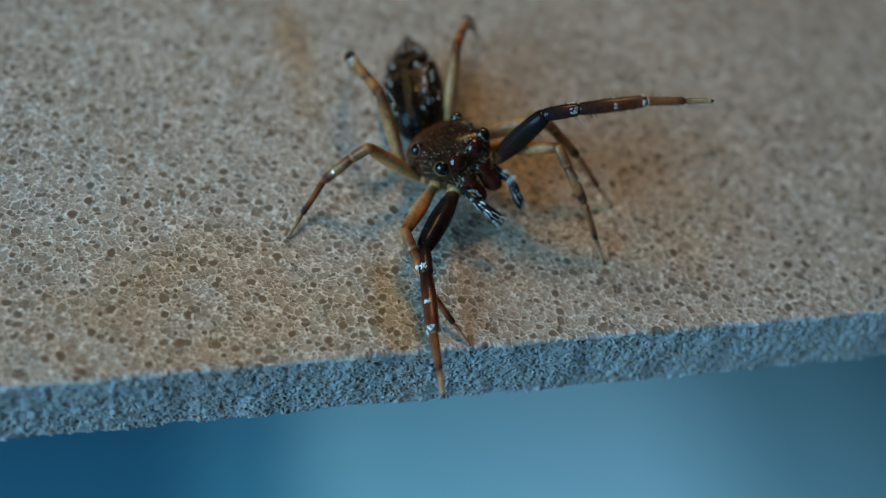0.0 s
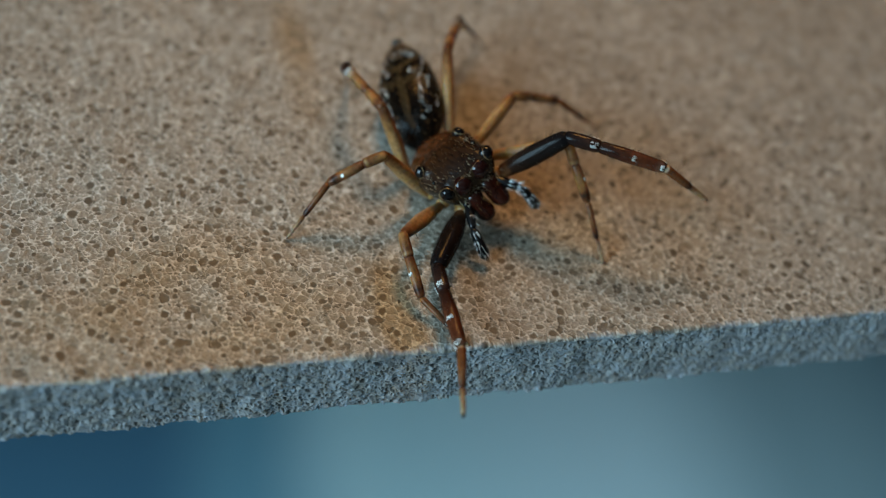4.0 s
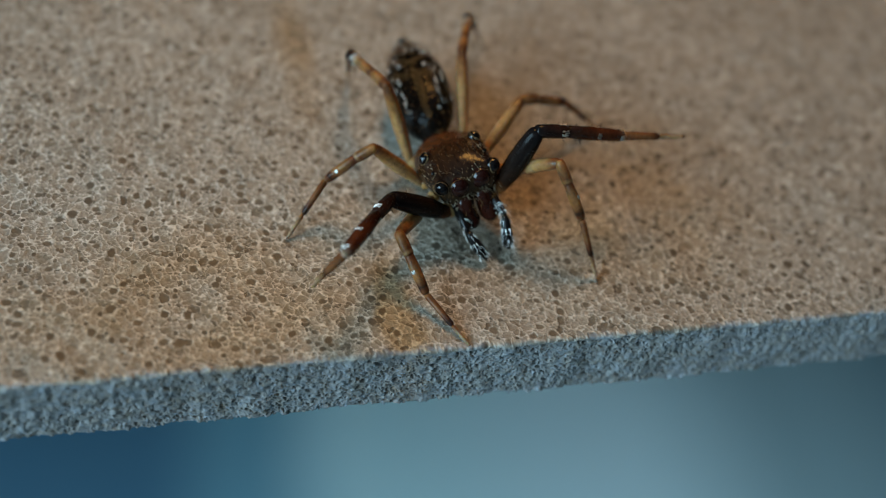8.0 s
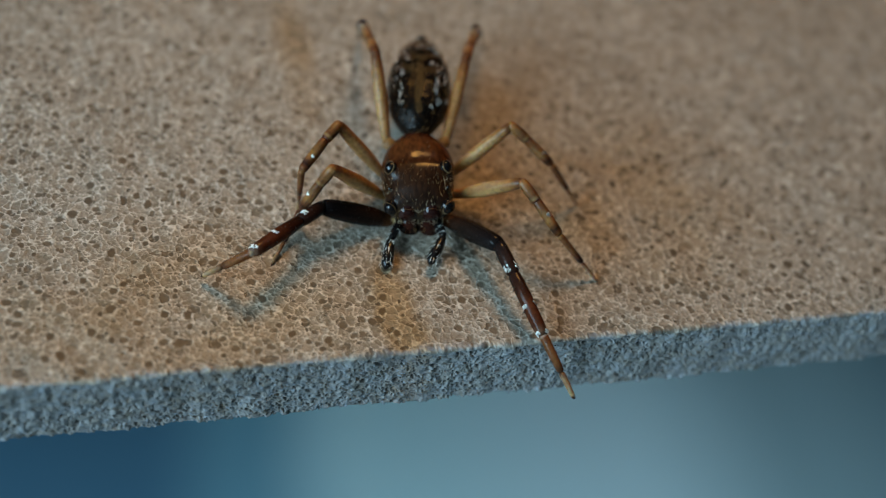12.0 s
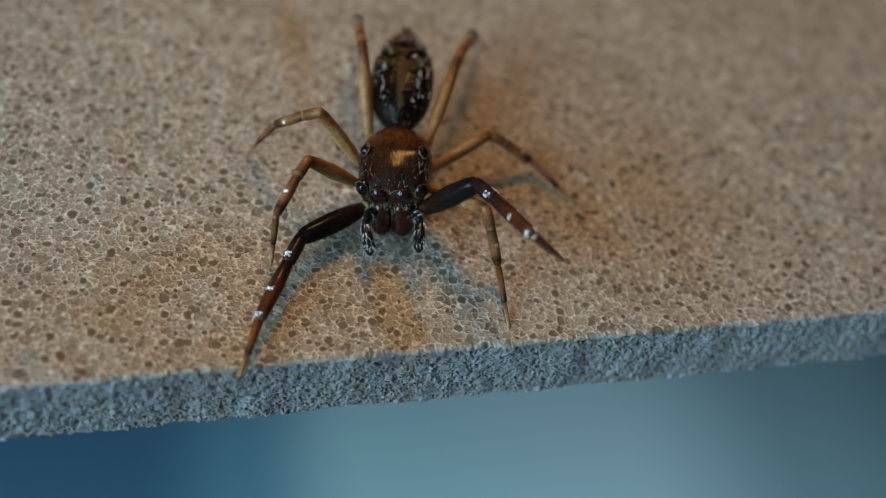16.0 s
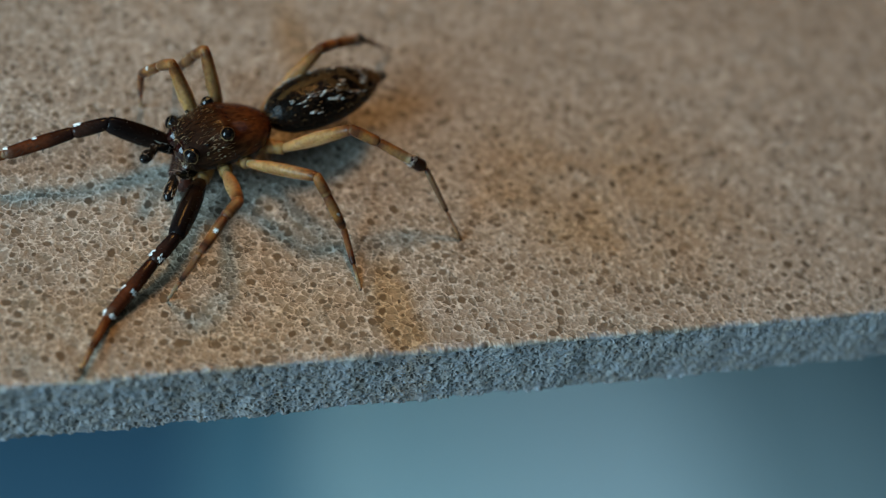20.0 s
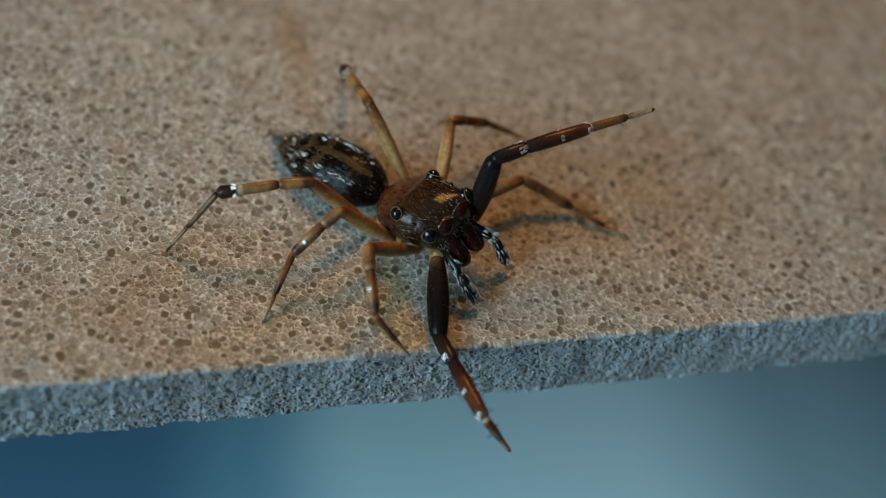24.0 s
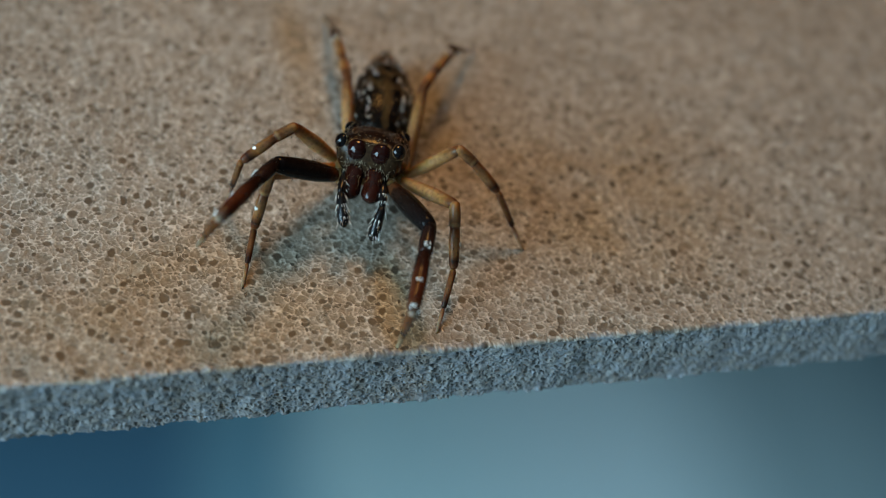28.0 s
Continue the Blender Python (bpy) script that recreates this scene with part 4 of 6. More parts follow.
def animate():
    times, table = np.array(TIMES), np.array(ROWS)
    rows = {}
    sides = {}
    for i in range(281):
        t = i * 0.1
        v = glide(times, table, t)
        body = pose(v[0] * MM, v[1] * MM, v[2] * MM, v[5], -v[4], v[3])
        place = Matrix.Translation(body.translation / MM) @ body.to_3x3().to_4x4()
        back = place.inverted()
        rows.setdefault(spider, []).append((t, body))
        rows.setdefault(ABDOMEN, []).append((t, Matrix.Translation(WAIST * MM) @ Euler((0, radians(v[7]), radians(v[6]))).to_matrix().to_4x4()))
        for a, s in ((0, -1), (1, 1)):
            tip = Vector(v[8 + 3 * a:11 + 3 * a])
            base = Vector((PALP_BASE[0], s * PALP_BASE[1], PALP_BASE[2]))
            la, lb = PALP_LENGTHS
            to = tip - base
            d = min(to.length, (la + lb) * 0.985)
            u = to.normalized()
            x = (la * la - lb * lb + d * d) / (2 * d)
            w = Vector((0.8, s * 0.5, 0.8))
            w = (w - u * w.dot(u)).normalized()
            mid = base + u * x + w * math.sqrt(max(0.0, la * la - x * x))
            for ob, p, q in ((PALPS[a][0], base, mid), (PALPS[a][1], mid, base + u * d)):
                m, sides[ob] = aim(p, q, sides.get(ob, Vector((0, s, 0.1))))
                rows.setdefault(ob, []).append((t, m))
            for k in (1, 2, 3, 4):
                c = 14 + (a * 4 + k - 1) * 9
                knee, ankle, foot = Vector(v[c:c + 3]), Vector(v[c + 3:c + 6]), Vector(v[c + 6:c + 9])
                if k > 1:
                    foot = step_foot(times, table[:, c + 6:c + 9], t)
                hx, hy, hz = HIPS[k]
                hip = place @ Vector((hx, s * hy, hz))
                knee, ankle, foot = chain(hip, knee, ankle, foot, LENGTHS[k])
                if k == 1 and foot.y > 0.1 and min(ankle.z, foot.z) < 0.05:
                    # a front leg that reaches low over the foam stays above it
                    foot.z = max(foot.z, 0.08)
                    knee, ankle, foot = chain(hip, knee + Vector((0, 0, 0.3)), ankle + Vector((0, 0, 2.0)), foot, LENGTHS[k])
                hip, knee, ankle, foot = (back @ p for p in (hip, knee, ankle, foot))
                bend = (knee - hip).cross(ankle - knee)
                bend = bend.normalized() if bend.length > 0.05 else Vector((s, 0, 0.1))
                pat = knee.lerp(ankle, PATELLA[k]) + (Vector((0, 0, 0.06)) if k > 1 else Vector((0, 0, 0.04)))
                tar = ankle.lerp(foot, META)
                for ob, p, q in zip(LEGS[a, k], (hip, knee, pat, ankle, tar), (knee, pat, ankle, foot, foot)):
                    m, sides[ob] = aim(p, q, sides.get(ob, bend))
                    rows.setdefault(ob, []).append((t, m))
    for ob, path in rows.items():
        walk(ob, path)


# ---- what the spider does, time by time ----
def motions():
    key(0, (1.38, 5.79, 0.89, -65.9, 21.9, 18.4), (-37.4, 13.6),
        (2.57, -0.49, -0.61), (1.72, 0.63, -1.42),
        (-0.11, 2.71, 0.97, -0.38, -0.05, 0.90, -0.48, -1.88, 0.68),
        (-0.58, 3.09, 1.26, -0.17, 1.48, 0.68, 0.77, 0.03, 0.00),
        (-1.24, 5.48, 2.09, -2.40, 5.49, 0.84, -3.55, 4.18, 0.00),
        (-0.63, 7.23, 2.39, -1.13, 9.57, 1.86, -0.74, 10.94, 0.00),
        (3.43, 5.07, 3.45, 6.12, 4.77, 3.99, 7.93, 4.49, 4.26),
        (3.93, 4.75, 2.48, 4.65, 3.58, 1.38, 5.20, 2.47, 0.00),
        (3.80, 6.05, 2.40, 5.03, 5.47, 1.39, 6.11, 4.61, 0.00),
        (1.91, 8.99, 2.54, 2.88, 11.13, 1.86, 3.85, 12.19, 0.00))
    key(0.5, (1.25, 5.47, 0.90, -67.8, 17.8, 28.6), (-34.2, 7.9),
        (2.61, -0.63, -0.46), (1.59, 0.84, -1.42),
        (0.17, 2.18, 0.98, 0.38, -0.56, 0.62, 0.40, -2.41, 0.48),
        (-0.78, 2.95, 1.38, -0.24, 1.44, 0.65, 0.77, 0.03, 0.00),
        (-1.15, 5.29, 2.13, -2.33, 5.38, 0.91, -3.55, 4.18, 0.00),
        (-0.75, 7.09, 2.31, -1.22, 9.42, 1.73, -0.74, 10.94, 0.00),
        (2.53, 5.48, 3.69, 5.06, 6.53, 4.08, 6.66, 7.45, 3.95),
        (3.81, 4.50, 2.63, 4.60, 3.50, 1.42, 5.20, 2.47, 0.00),
        (3.83, 6.14, 2.34, 5.03, 5.63, 1.26, 6.11, 4.61, 0.00),
        (1.77, 9.03, 2.48, 2.75, 11.17, 1.80, 3.85, 12.19, 0.00))
    key(1, (1.13, 5.15, 0.91, -69.8, 13.4, 38.7), (-31.0, 2.1),
        (2.65, -0.78, -0.31), (1.47, 1.05, -1.42),
        (0.20, 1.85, 0.36, 0.56, -0.85, -0.16, 0.93, -2.62, -0.57),
        (-0.93, 2.84, 1.43, -0.29, 1.44, 0.58, 0.77, 0.03, 0.00),
        (-1.05, 5.12, 2.14, -2.27, 5.28, 0.96, -3.55, 4.18, 0.00),
        (-0.84, 6.76, 2.31, -1.38, 9.10, 1.80, -0.86, 10.51, 0.00),
        (2.30, 4.56, 3.82, 5.05, 4.30, 3.70, 6.84, 3.86, 3.89),
        (3.70, 4.26, 2.74, 4.55, 3.42, 1.45, 5.20, 2.47, 0.00),
        (3.77, 6.32, 2.03, 5.05, 5.80, 1.03, 6.11, 4.61, 0.00),
        (1.63, 9.00, 2.32, 2.61, 11.17, 1.74, 3.85, 12.19, 0.00))
    key(1.5, (1.13, 5.13, 0.92, -70.2, 13.6, 39.2), (-30.7, 2.3),
        (2.50, -0.58, -0.62), (1.90, 0.77, -1.19),
        (0.40, 1.83, 0.11, 0.83, -0.90, 0.33, 1.42, -2.50, -0.39),
        (-0.93, 2.84, 1.43, -0.30, 1.42, 0.60, 0.77, 0.03, 0.00),
        (-1.05, 5.13, 2.14, -2.27, 5.28, 0.96, -3.55, 4.18, 0.00),
        (-0.84, 6.76, 2.30, -1.38, 9.10, 1.80, -0.86, 10.51, 0.00),
        (2.66, 3.96, 3.68, 5.15, 2.77, 3.80, 6.78, 1.91, 3.98),
        (3.71, 4.25, 2.75, 4.55, 3.41, 1.45, 5.20, 2.47, 0.00),
        (3.76, 6.43, 1.97, 5.03, 5.77, 1.05, 6.11, 4.61, 0.00),
        (1.63, 9.00, 2.31, 2.61, 11.17, 1.73, 3.85, 12.19, 0.00))
    key(2, (1.15, 5.13, 0.93, -70.5, 13.8, 39.6), (-30.4, 2.6),
        (2.34, -0.38, -0.94), (2.34, 0.50, -0.96),
        (0.67, 1.77, 0.14, 1.47, -0.86, -0.18, 2.02, -2.62, -0.25),
        (-0.93, 2.84, 1.42, -0.30, 1.41, 0.62, 0.77, 0.03, 0.00),
        (-1.05, 5.13, 2.13, -2.27, 5.29, 0.96, -3.55, 4.18, 0.00),
        (-0.84, 6.76, 2.30, -1.39, 9.10, 1.80, -0.86, 10.51, 0.00),
        (3.62, 3.99, 3.07, 6.14, 2.96, 2.56, 7.79, 2.13, 2.44),
        (3.72, 4.25, 2.75, 4.55, 3.40, 1.45, 5.20, 2.47, 0.00),
        (3.74, 6.55, 1.91, 4.99, 5.75, 1.08, 6.11, 4.61, 0.00),
        (1.63, 9.01, 2.32, 2.61, 11.17, 1.74, 3.85, 12.19, 0.00))
    key(2.5, (1.23, 5.25, 0.89, -70.0, 16.4, 35.6), (-31.4, 7.6),
        (2.30, -0.82, -0.98), (2.03, 0.62, -1.18),
        (0.43, 1.96, 0.10, 0.80, -0.78, -0.01, 1.29, -2.45, -0.63),
        (-0.87, 2.89, 1.37, -0.31, 1.39, 0.65, 0.77, 0.03, 0.00),
        (-0.95, 5.14, 2.16, -2.28, 5.16, 1.10, -3.55, 4.18, 0.00),
        (-0.73, 6.79, 2.27, -1.35, 9.12, 1.83, -0.86, 10.51, 0.00),
        (3.45, 3.79, 3.13, 5.75, 2.39, 2.49, 7.42, 2.03, 1.76),
        (3.78, 4.35, 2.71, 4.58, 3.45, 1.43, 5.20, 2.47, 0.00),
        (3.84, 6.82, 1.64, 5.20, 6.08, 0.94, 6.11, 4.61, 0.00),
        (1.63, 9.03, 2.33, 2.61, 11.19, 1.74, 3.85, 12.19, 0.00))
    key(3, (1.32, 5.39, 0.84, -69.5, 19.2, 31.7), (-32.3, 12.7),
        (2.26, -1.25, -1.02), (1.73, 0.73, -1.40),
        (0.28, 2.09, 0.49, 0.39, -0.68, 0.45, 0.67, -2.44, -0.03),
        (-0.81, 2.95, 1.29, -0.31, 1.38, 0.67, 0.77, 0.03, 0.00),
        (-0.87, 5.14, 2.17, -2.30, 5.00, 1.26, -3.55, 4.18, 0.00),
        (-0.62, 6.82, 2.24, -1.31, 9.14, 1.85, -0.86, 10.51, 0.00),
        (4.11, 4.06, 2.40, 5.99, 2.23, 1.51, 7.20, 1.39, 0.38),
        (3.80, 4.45, 2.70, 4.59, 3.50, 1.45, 5.20, 2.47, 0.00),
        (3.49, 7.67, 1.68, 5.10, 7.92, 1.20, 6.65, 7.90, 0.00),
        (1.63, 9.05, 2.33, 2.61, 11.22, 1.73, 3.85, 12.19, 0.00))
    key(3.5, (1.32, 5.40, 0.83, -69.8, 19.2, 31.9), (-31.9, 12.8),
        (2.27, -1.27, -0.91), (1.76, 0.78, -1.37),
        (-0.16, 2.32, 0.90, -0.36, -0.44, 0.80, -0.58, -2.24, 0.41),
        (-0.79, 2.95, 1.24, -0.38, 1.37, 0.57, 0.77, 0.03, 0.00),
        (-0.86, 5.16, 2.15, -2.30, 5.01, 1.25, -3.55, 4.18, 0.00),
        (-0.62, 6.82, 2.22, -1.32, 9.14, 1.85, -0.86, 10.51, 0.00),
        (3.97, 4.28, 2.79, 6.24, 2.92, 1.99, 7.73, 2.24, 1.11),
        (3.80, 4.46, 2.70, 4.56, 3.50, 1.44, 5.20, 2.47, 0.00),
        (3.49, 7.69, 1.67, 5.11, 7.93, 1.20, 6.65, 7.90, 0.00),
        (1.63, 9.05, 2.33, 2.61, 11.22, 1.73, 3.85, 12.19, 0.00))
    key(5.5, (2.34, 5.14, 0.88, -43.0, -5.6, 18.9), (-33.7, -14.4),
        (2.37, -1.45, 0.43), (2.07, 1.30, -0.94),
        (2.24, 1.78, 0.14, 2.74, -0.95, 0.07, 3.01, -2.76, 0.34),
        (0.08, 3.07, 1.58, 0.50, 1.80, 0.44, 0.77, 0.03, 0.00),
        (-0.63, 5.01, 1.60, -2.20, 4.41, 1.38, -3.55, 4.18, 0.00),
        (-0.69, 6.78, 2.44, -1.29, 9.06, 1.80, -0.86, 10.51, 0.00),
        (3.92, 5.52, 3.16, 6.57, 4.89, 3.67, 8.33, 4.42, 4.01),
        (5.18, 6.89, 1.22, 6.62, 6.21, 0.49, 7.82, 4.88, 0.00),
        (3.65, 8.00, 1.83, 5.20, 8.29, 1.20, 6.65, 7.90, 0.00),
        (1.97, 8.90, 2.56, 2.79, 11.08, 1.81, 3.85, 12.19, 0.00))
    key(6, (2.34, 5.13, 0.88, -43.4, -5.5, 18.6), (-33.2, -14.0),
        (2.38, -1.46, 0.54), (2.10, 1.34, -0.90),
        (2.24, 1.76, 0.14, 2.72, -0.95, -0.17, 3.04, -2.76, -0.35),
        (0.12, 3.02, 1.64, 0.50, 1.80, 0.43, 0.77, 0.03, 0.00),
        (-0.63, 5.00, 1.62, -2.20, 4.40, 1.38, -3.55, 4.18, 0.00),
        (-0.69, 6.78, 2.44, -1.29, 9.06, 1.80, -0.86, 10.51, 0.00),
        (4.79, 5.44, 2.84, 7.49, 4.86, 2.89, 9.31, 4.52, 2.79),
        (5.24, 6.78, 1.29, 6.66, 6.28, 0.38, 7.82, 4.88, 0.00),
        (3.65, 7.99, 1.84, 5.20, 8.29, 1.20, 6.65, 7.90, 0.00),
        (1.97, 8.89, 2.55, 2.79, 11.08, 1.81, 3.85, 12.19, 0.00))
    key(6.5, (1.87, 5.18, 0.90, -60.6, 0.8, 17.3), (-22.2, -2.5),
        (2.55, -1.03, 0.32), (2.41, 0.94, -0.28),
        (1.11, 1.83, 0.95, 0.89, -0.94, 0.97, 1.40, -1.95, -0.49),
        (-0.40, 2.96, 1.64, 0.12, 1.64, 0.60, 0.77, 0.03, 0.00),
        (-0.84, 5.01, 2.17, -2.33, 4.74, 1.40, -3.55, 4.18, 0.00),
        (-0.64, 6.96, 2.69, -1.22, 9.22, 1.93, -0.86, 10.51, 0.00),
        (4.86, 4.64, 2.37, 7.40, 4.00, 1.48, 8.97, 3.39, 0.70),
        (5.08, 5.99, 1.54, 6.00, 5.10, 0.33, 7.82, 4.88, 0.00),
        (3.66, 7.77, 1.86, 5.23, 8.06, 1.28, 6.65, 7.90, 0.00),
        (2.02, 8.94, 2.54, 2.86, 11.14, 1.88, 3.85, 12.19, 0.00))
    key(7, (1.39, 5.24, 0.91, -77.9, 6.9, 15.9), (-11.1, 8.9),
        (2.73, -0.61, 0.10), (2.72, 0.54, 0.34),
        (-0.73, 2.95, 1.86, -1.53, 0.30, 1.97, -1.55, 0.41, 0.12),
        (-0.81, 2.86, 1.44, -0.23, 1.31, 0.87, 0.77, 0.03, 0.00),
        (-1.16, 5.19, 2.33, -2.37, 5.24, 1.14, -3.55, 4.18, 0.00),
        (-0.50, 7.15, 2.77, -1.15, 9.40, 2.04, -0.86, 10.51, 0.00),
        (3.69, 3.56, 2.75, 5.72, 1.91, 1.83, 7.13, 1.27, 0.82),
        (3.63, 3.86, 2.81, 4.30, 2.93, 1.48, 4.83, 1.89, 0.00),
        (3.66, 7.40, 1.86, 5.24, 7.77, 1.34, 6.65, 7.90, 0.00),
        (2.10, 8.93, 2.37, 2.93, 11.18, 1.90, 3.85, 12.19, 0.00))
    key(7.5, (1.39, 5.25, 0.90, -77.8, 6.8, 16.1), (-11.4, 8.1),
        (2.55, -0.49, -0.41), (2.52, 0.43, -0.31),
        (-0.75, 3.21, 2.03, -2.12, 0.82, 2.31, -2.49, 1.30, 0.56),
        (-0.82, 2.89, 1.45, -0.21, 1.43, 0.68, 0.77, 0.03, 0.00),
        (-1.16, 5.21, 2.32, -2.38, 5.25, 1.14, -3.55, 4.18, 0.00),
        (-0.50, 7.15, 2.76, -1.15, 9.40, 2.04, -0.86, 10.51, 0.00),
        (3.55, 3.99, 3.03, 6.05, 4.09, 1.83, 7.73, 4.08, 1.07),
        (3.65, 3.88, 2.79, 4.30, 2.94, 1.45, 4.83, 1.89, 0.00),
        (3.67, 7.42, 1.85, 5.25, 7.78, 1.33, 6.65, 7.90, 0.00),
        (2.10, 8.93, 2.38, 2.92, 11.18, 1.90, 3.85, 12.19, 0.00))
    key(8, (1.40, 5.26, 0.89, -77.8, 6.6, 16.2), (-11.6, 7.3),
        (2.37, -0.38, -0.91), (2.32, 0.32, -0.97),
        (-0.94, 3.64, 1.98, -2.53, 1.44, 2.51, -3.27, 1.75, 0.84),
        (-0.79, 2.88, 1.42, -0.16, 1.54, 0.48, 0.77, 0.03, 0.00),
        (-1.16, 5.24, 2.31, -2.40, 5.25, 1.14, -3.55, 4.18, 0.00),
        (-0.50, 7.16, 2.75, -1.15, 9.41, 2.04, -0.86, 10.51, 0.00),
        (3.13, 4.61, 3.29, 5.81, 4.90, 2.68, 7.66, 4.75, 2.68),
        (3.65, 3.91, 2.80, 4.29, 2.95, 1.47, 4.83, 1.89, 0.00),
        (3.67, 7.43, 1.85, 5.25, 7.78, 1.34, 6.65, 7.90, 0.00),
        (2.10, 8.93, 2.38, 2.92, 11.19, 1.89, 3.85, 12.19, 0.00))
    key(8.5, (1.39, 5.25, 0.89, -77.9, 6.5, 16.1), (-11.7, 7.3),
        (2.40, -0.82, -0.69), (2.29, 0.88, -0.77),
        (-0.80, 2.82, 1.49, -1.95, 0.31, 1.76, -2.42, 0.00, -0.01),
        (-0.77, 2.88, 1.48, -0.18, 1.48, 0.59, 0.77, 0.03, 0.00),
        (-1.15, 5.23, 2.32, -2.39, 5.24, 1.15, -3.55, 4.18, 0.00),
        (-0.50, 7.15, 2.76, -1.15, 9.40, 2.04, -0.86, 10.51, 0.00),
        (2.64, 4.81, 3.39, 5.36, 5.32, 3.26, 7.02, 6.03, 2.86),
        (3.67, 3.91, 2.78, 4.30, 2.94, 1.46, 4.83, 1.89, 0.00),
        (3.67, 7.41, 1.84, 5.25, 7.78, 1.32, 6.65, 7.90, 0.00),
        (2.10, 8.93, 2.37, 2.92, 11.19, 1.90, 3.85, 12.19, 0.00))
    key(9, (1.40, 5.26, 0.89, -77.7, 6.6, 16.1), (-11.7, 7.3),
        (2.43, -1.27, -0.47), (2.27, 1.44, -0.58),
        (-0.62, 2.50, 1.11, -1.65, 0.12, 0.14, -2.32, -1.57, -0.24),
        (-0.77, 2.89, 1.50, -0.21, 1.44, 0.68, 0.77, 0.03, 0.00),
        (-1.16, 5.24, 2.31, -2.40, 5.24, 1.15, -3.55, 4.18, 0.00),
        (-0.50, 7.16, 2.76, -1.15, 9.41, 2.04, -0.86, 10.51, 0.00),
        (3.15, 6.36, 2.05, 5.87, 6.88, 2.11, 7.65, 6.75, 2.60),
        (3.65, 3.91, 2.80, 4.29, 2.92, 1.48, 4.83, 1.89, 0.00),
        (3.67, 7.42, 1.85, 5.25, 7.78, 1.34, 6.65, 7.90, 0.00),
        (2.10, 8.93, 2.38, 2.93, 11.19, 1.90, 3.85, 12.19, 0.00))
    key(9.5, (1.40, 5.26, 0.89, -77.7, 6.6, 16.1), (-11.7, 7.3),
        (2.52, -0.94, 0.14), (2.44, 1.13, 0.04),
        (-0.44, 2.40, 1.34, -0.94, -0.16, 0.42, -1.16, -1.49, -0.85),
        (-0.77, 2.89, 1.50, -0.21, 1.44, 0.68, 0.77, 0.03, 0.00),
        (-1.16, 5.24, 2.31, -2.40, 5.24, 1.15, -3.55, 4.18, 0.00),
        (-0.50, 7.15, 2.76, -1.15, 9.41, 2.04, -0.86, 10.51, 0.00),
        (2.79, 6.36, 2.29, 4.92, 8.00, 1.62, 6.50, 8.96, 1.62),
        (3.66, 3.91, 2.78, 4.29, 2.93, 1.46, 4.83, 1.89, 0.00),
        (3.67, 7.42, 1.84, 5.25, 7.78, 1.33, 6.65, 7.90, 0.00),
        (2.10, 8.93, 2.38, 2.93, 11.18, 1.90, 3.85, 12.19, 0.00))
    key(9.7, (0.96, 5.29, 0.97, -93.3, -0.5, 14.1), (7.5, 4.2),
        (2.57, -0.75, 0.48), (2.54, 0.96, 0.39),
        (-1.20, 2.64, 1.14, -1.61, 0.07, 0.16, -1.71, -1.68, -0.42),
        (-1.51, 4.06, 2.41, -2.24, 2.52, 2.70, -2.09, 2.91, 0.94),
        (-1.46, 5.50, 2.52, -2.72, 5.24, 1.42, -3.55, 4.18, 0.00),
        (-0.55, 7.42, 3.01, -1.06, 9.66, 2.16, -0.86, 10.51, 0.00),
        (2.39, 4.50, 3.44, 4.57, 5.53, 2.06, 6.10, 5.98, 1.12),
        (3.14, 3.56, 2.72, 4.03, 2.92, 1.35, 4.83, 1.89, 0.00),
        (3.72, 6.89, 1.84, 5.31, 7.26, 1.28, 6.65, 7.90, 0.00),
        (2.25, 8.92, 2.32, 3.02, 11.18, 1.78, 3.85, 12.19, 0.00))
    key(10, (0.54, 5.23, 1.15, -97.7, -7.3, 7.7), (5.5, -5.8),
        (2.61, -0.61, 0.75), (2.61, 0.82, 0.66),
        (-2.08, 3.04, 1.41, -3.19, 0.53, 1.07, -4.07, -1.10, 1.09),
        (-2.27, 4.24, 2.39, -3.46, 3.12, 1.73, -4.07, 3.28, 0.00),
        (-1.84, 5.62, 2.88, -3.01, 4.87, 1.91, -3.12, 5.18, 0.00),
        (-0.59, 8.84, 2.61, -0.56, 11.19, 1.91, -0.18, 12.48, 0.00),
        (2.04, 3.47, 3.06, 4.07, 2.70, 1.34, 5.44, 2.95, 0.13),
        (2.99, 3.37, 2.44, 4.32, 2.60, 1.58, 4.83, 1.89, 0.00),
        (2.84, 7.22, 1.83, 4.34, 6.65, 1.27, 5.75, 6.32, 0.00),
        (2.15, 8.78, 2.46, 3.08, 10.99, 1.96, 3.85, 12.19, 0.00))
    key(10.5, (0.42, 5.31, 0.89, -96.5, -12.6, 4.8), (0.2, -10.0),
        (2.55, -0.68, 0.85), (2.56, 0.54, 0.80),
        (-2.03, 3.30, 1.70, -3.50, 0.98, 1.36, -4.44, -0.61, 1.36),
        (-2.12, 4.49, 2.54, -3.37, 3.60, 1.67, -4.07, 3.28, 0.00),
        (-1.92, 5.80, 2.74, -3.08, 4.87, 1.91, -3.12, 5.18, 0.00),
        (-0.57, 8.85, 2.62, -0.53, 11.20, 1.93, -0.18, 12.48, 0.00),
        (2.35, 3.04, 2.11, 2.60, 0.41, 2.92, 3.58, 0.26, 1.36),
        (2.83, 3.60, 2.34, 4.00, 2.70, 1.38, 4.83, 1.89, 0.00),
        (3.02, 6.78, 2.09, 4.30, 6.05, 1.25, 5.75, 6.32, 0.00),
        (2.16, 8.77, 2.37, 3.11, 10.99, 1.95, 3.85, 12.19, 0.00))
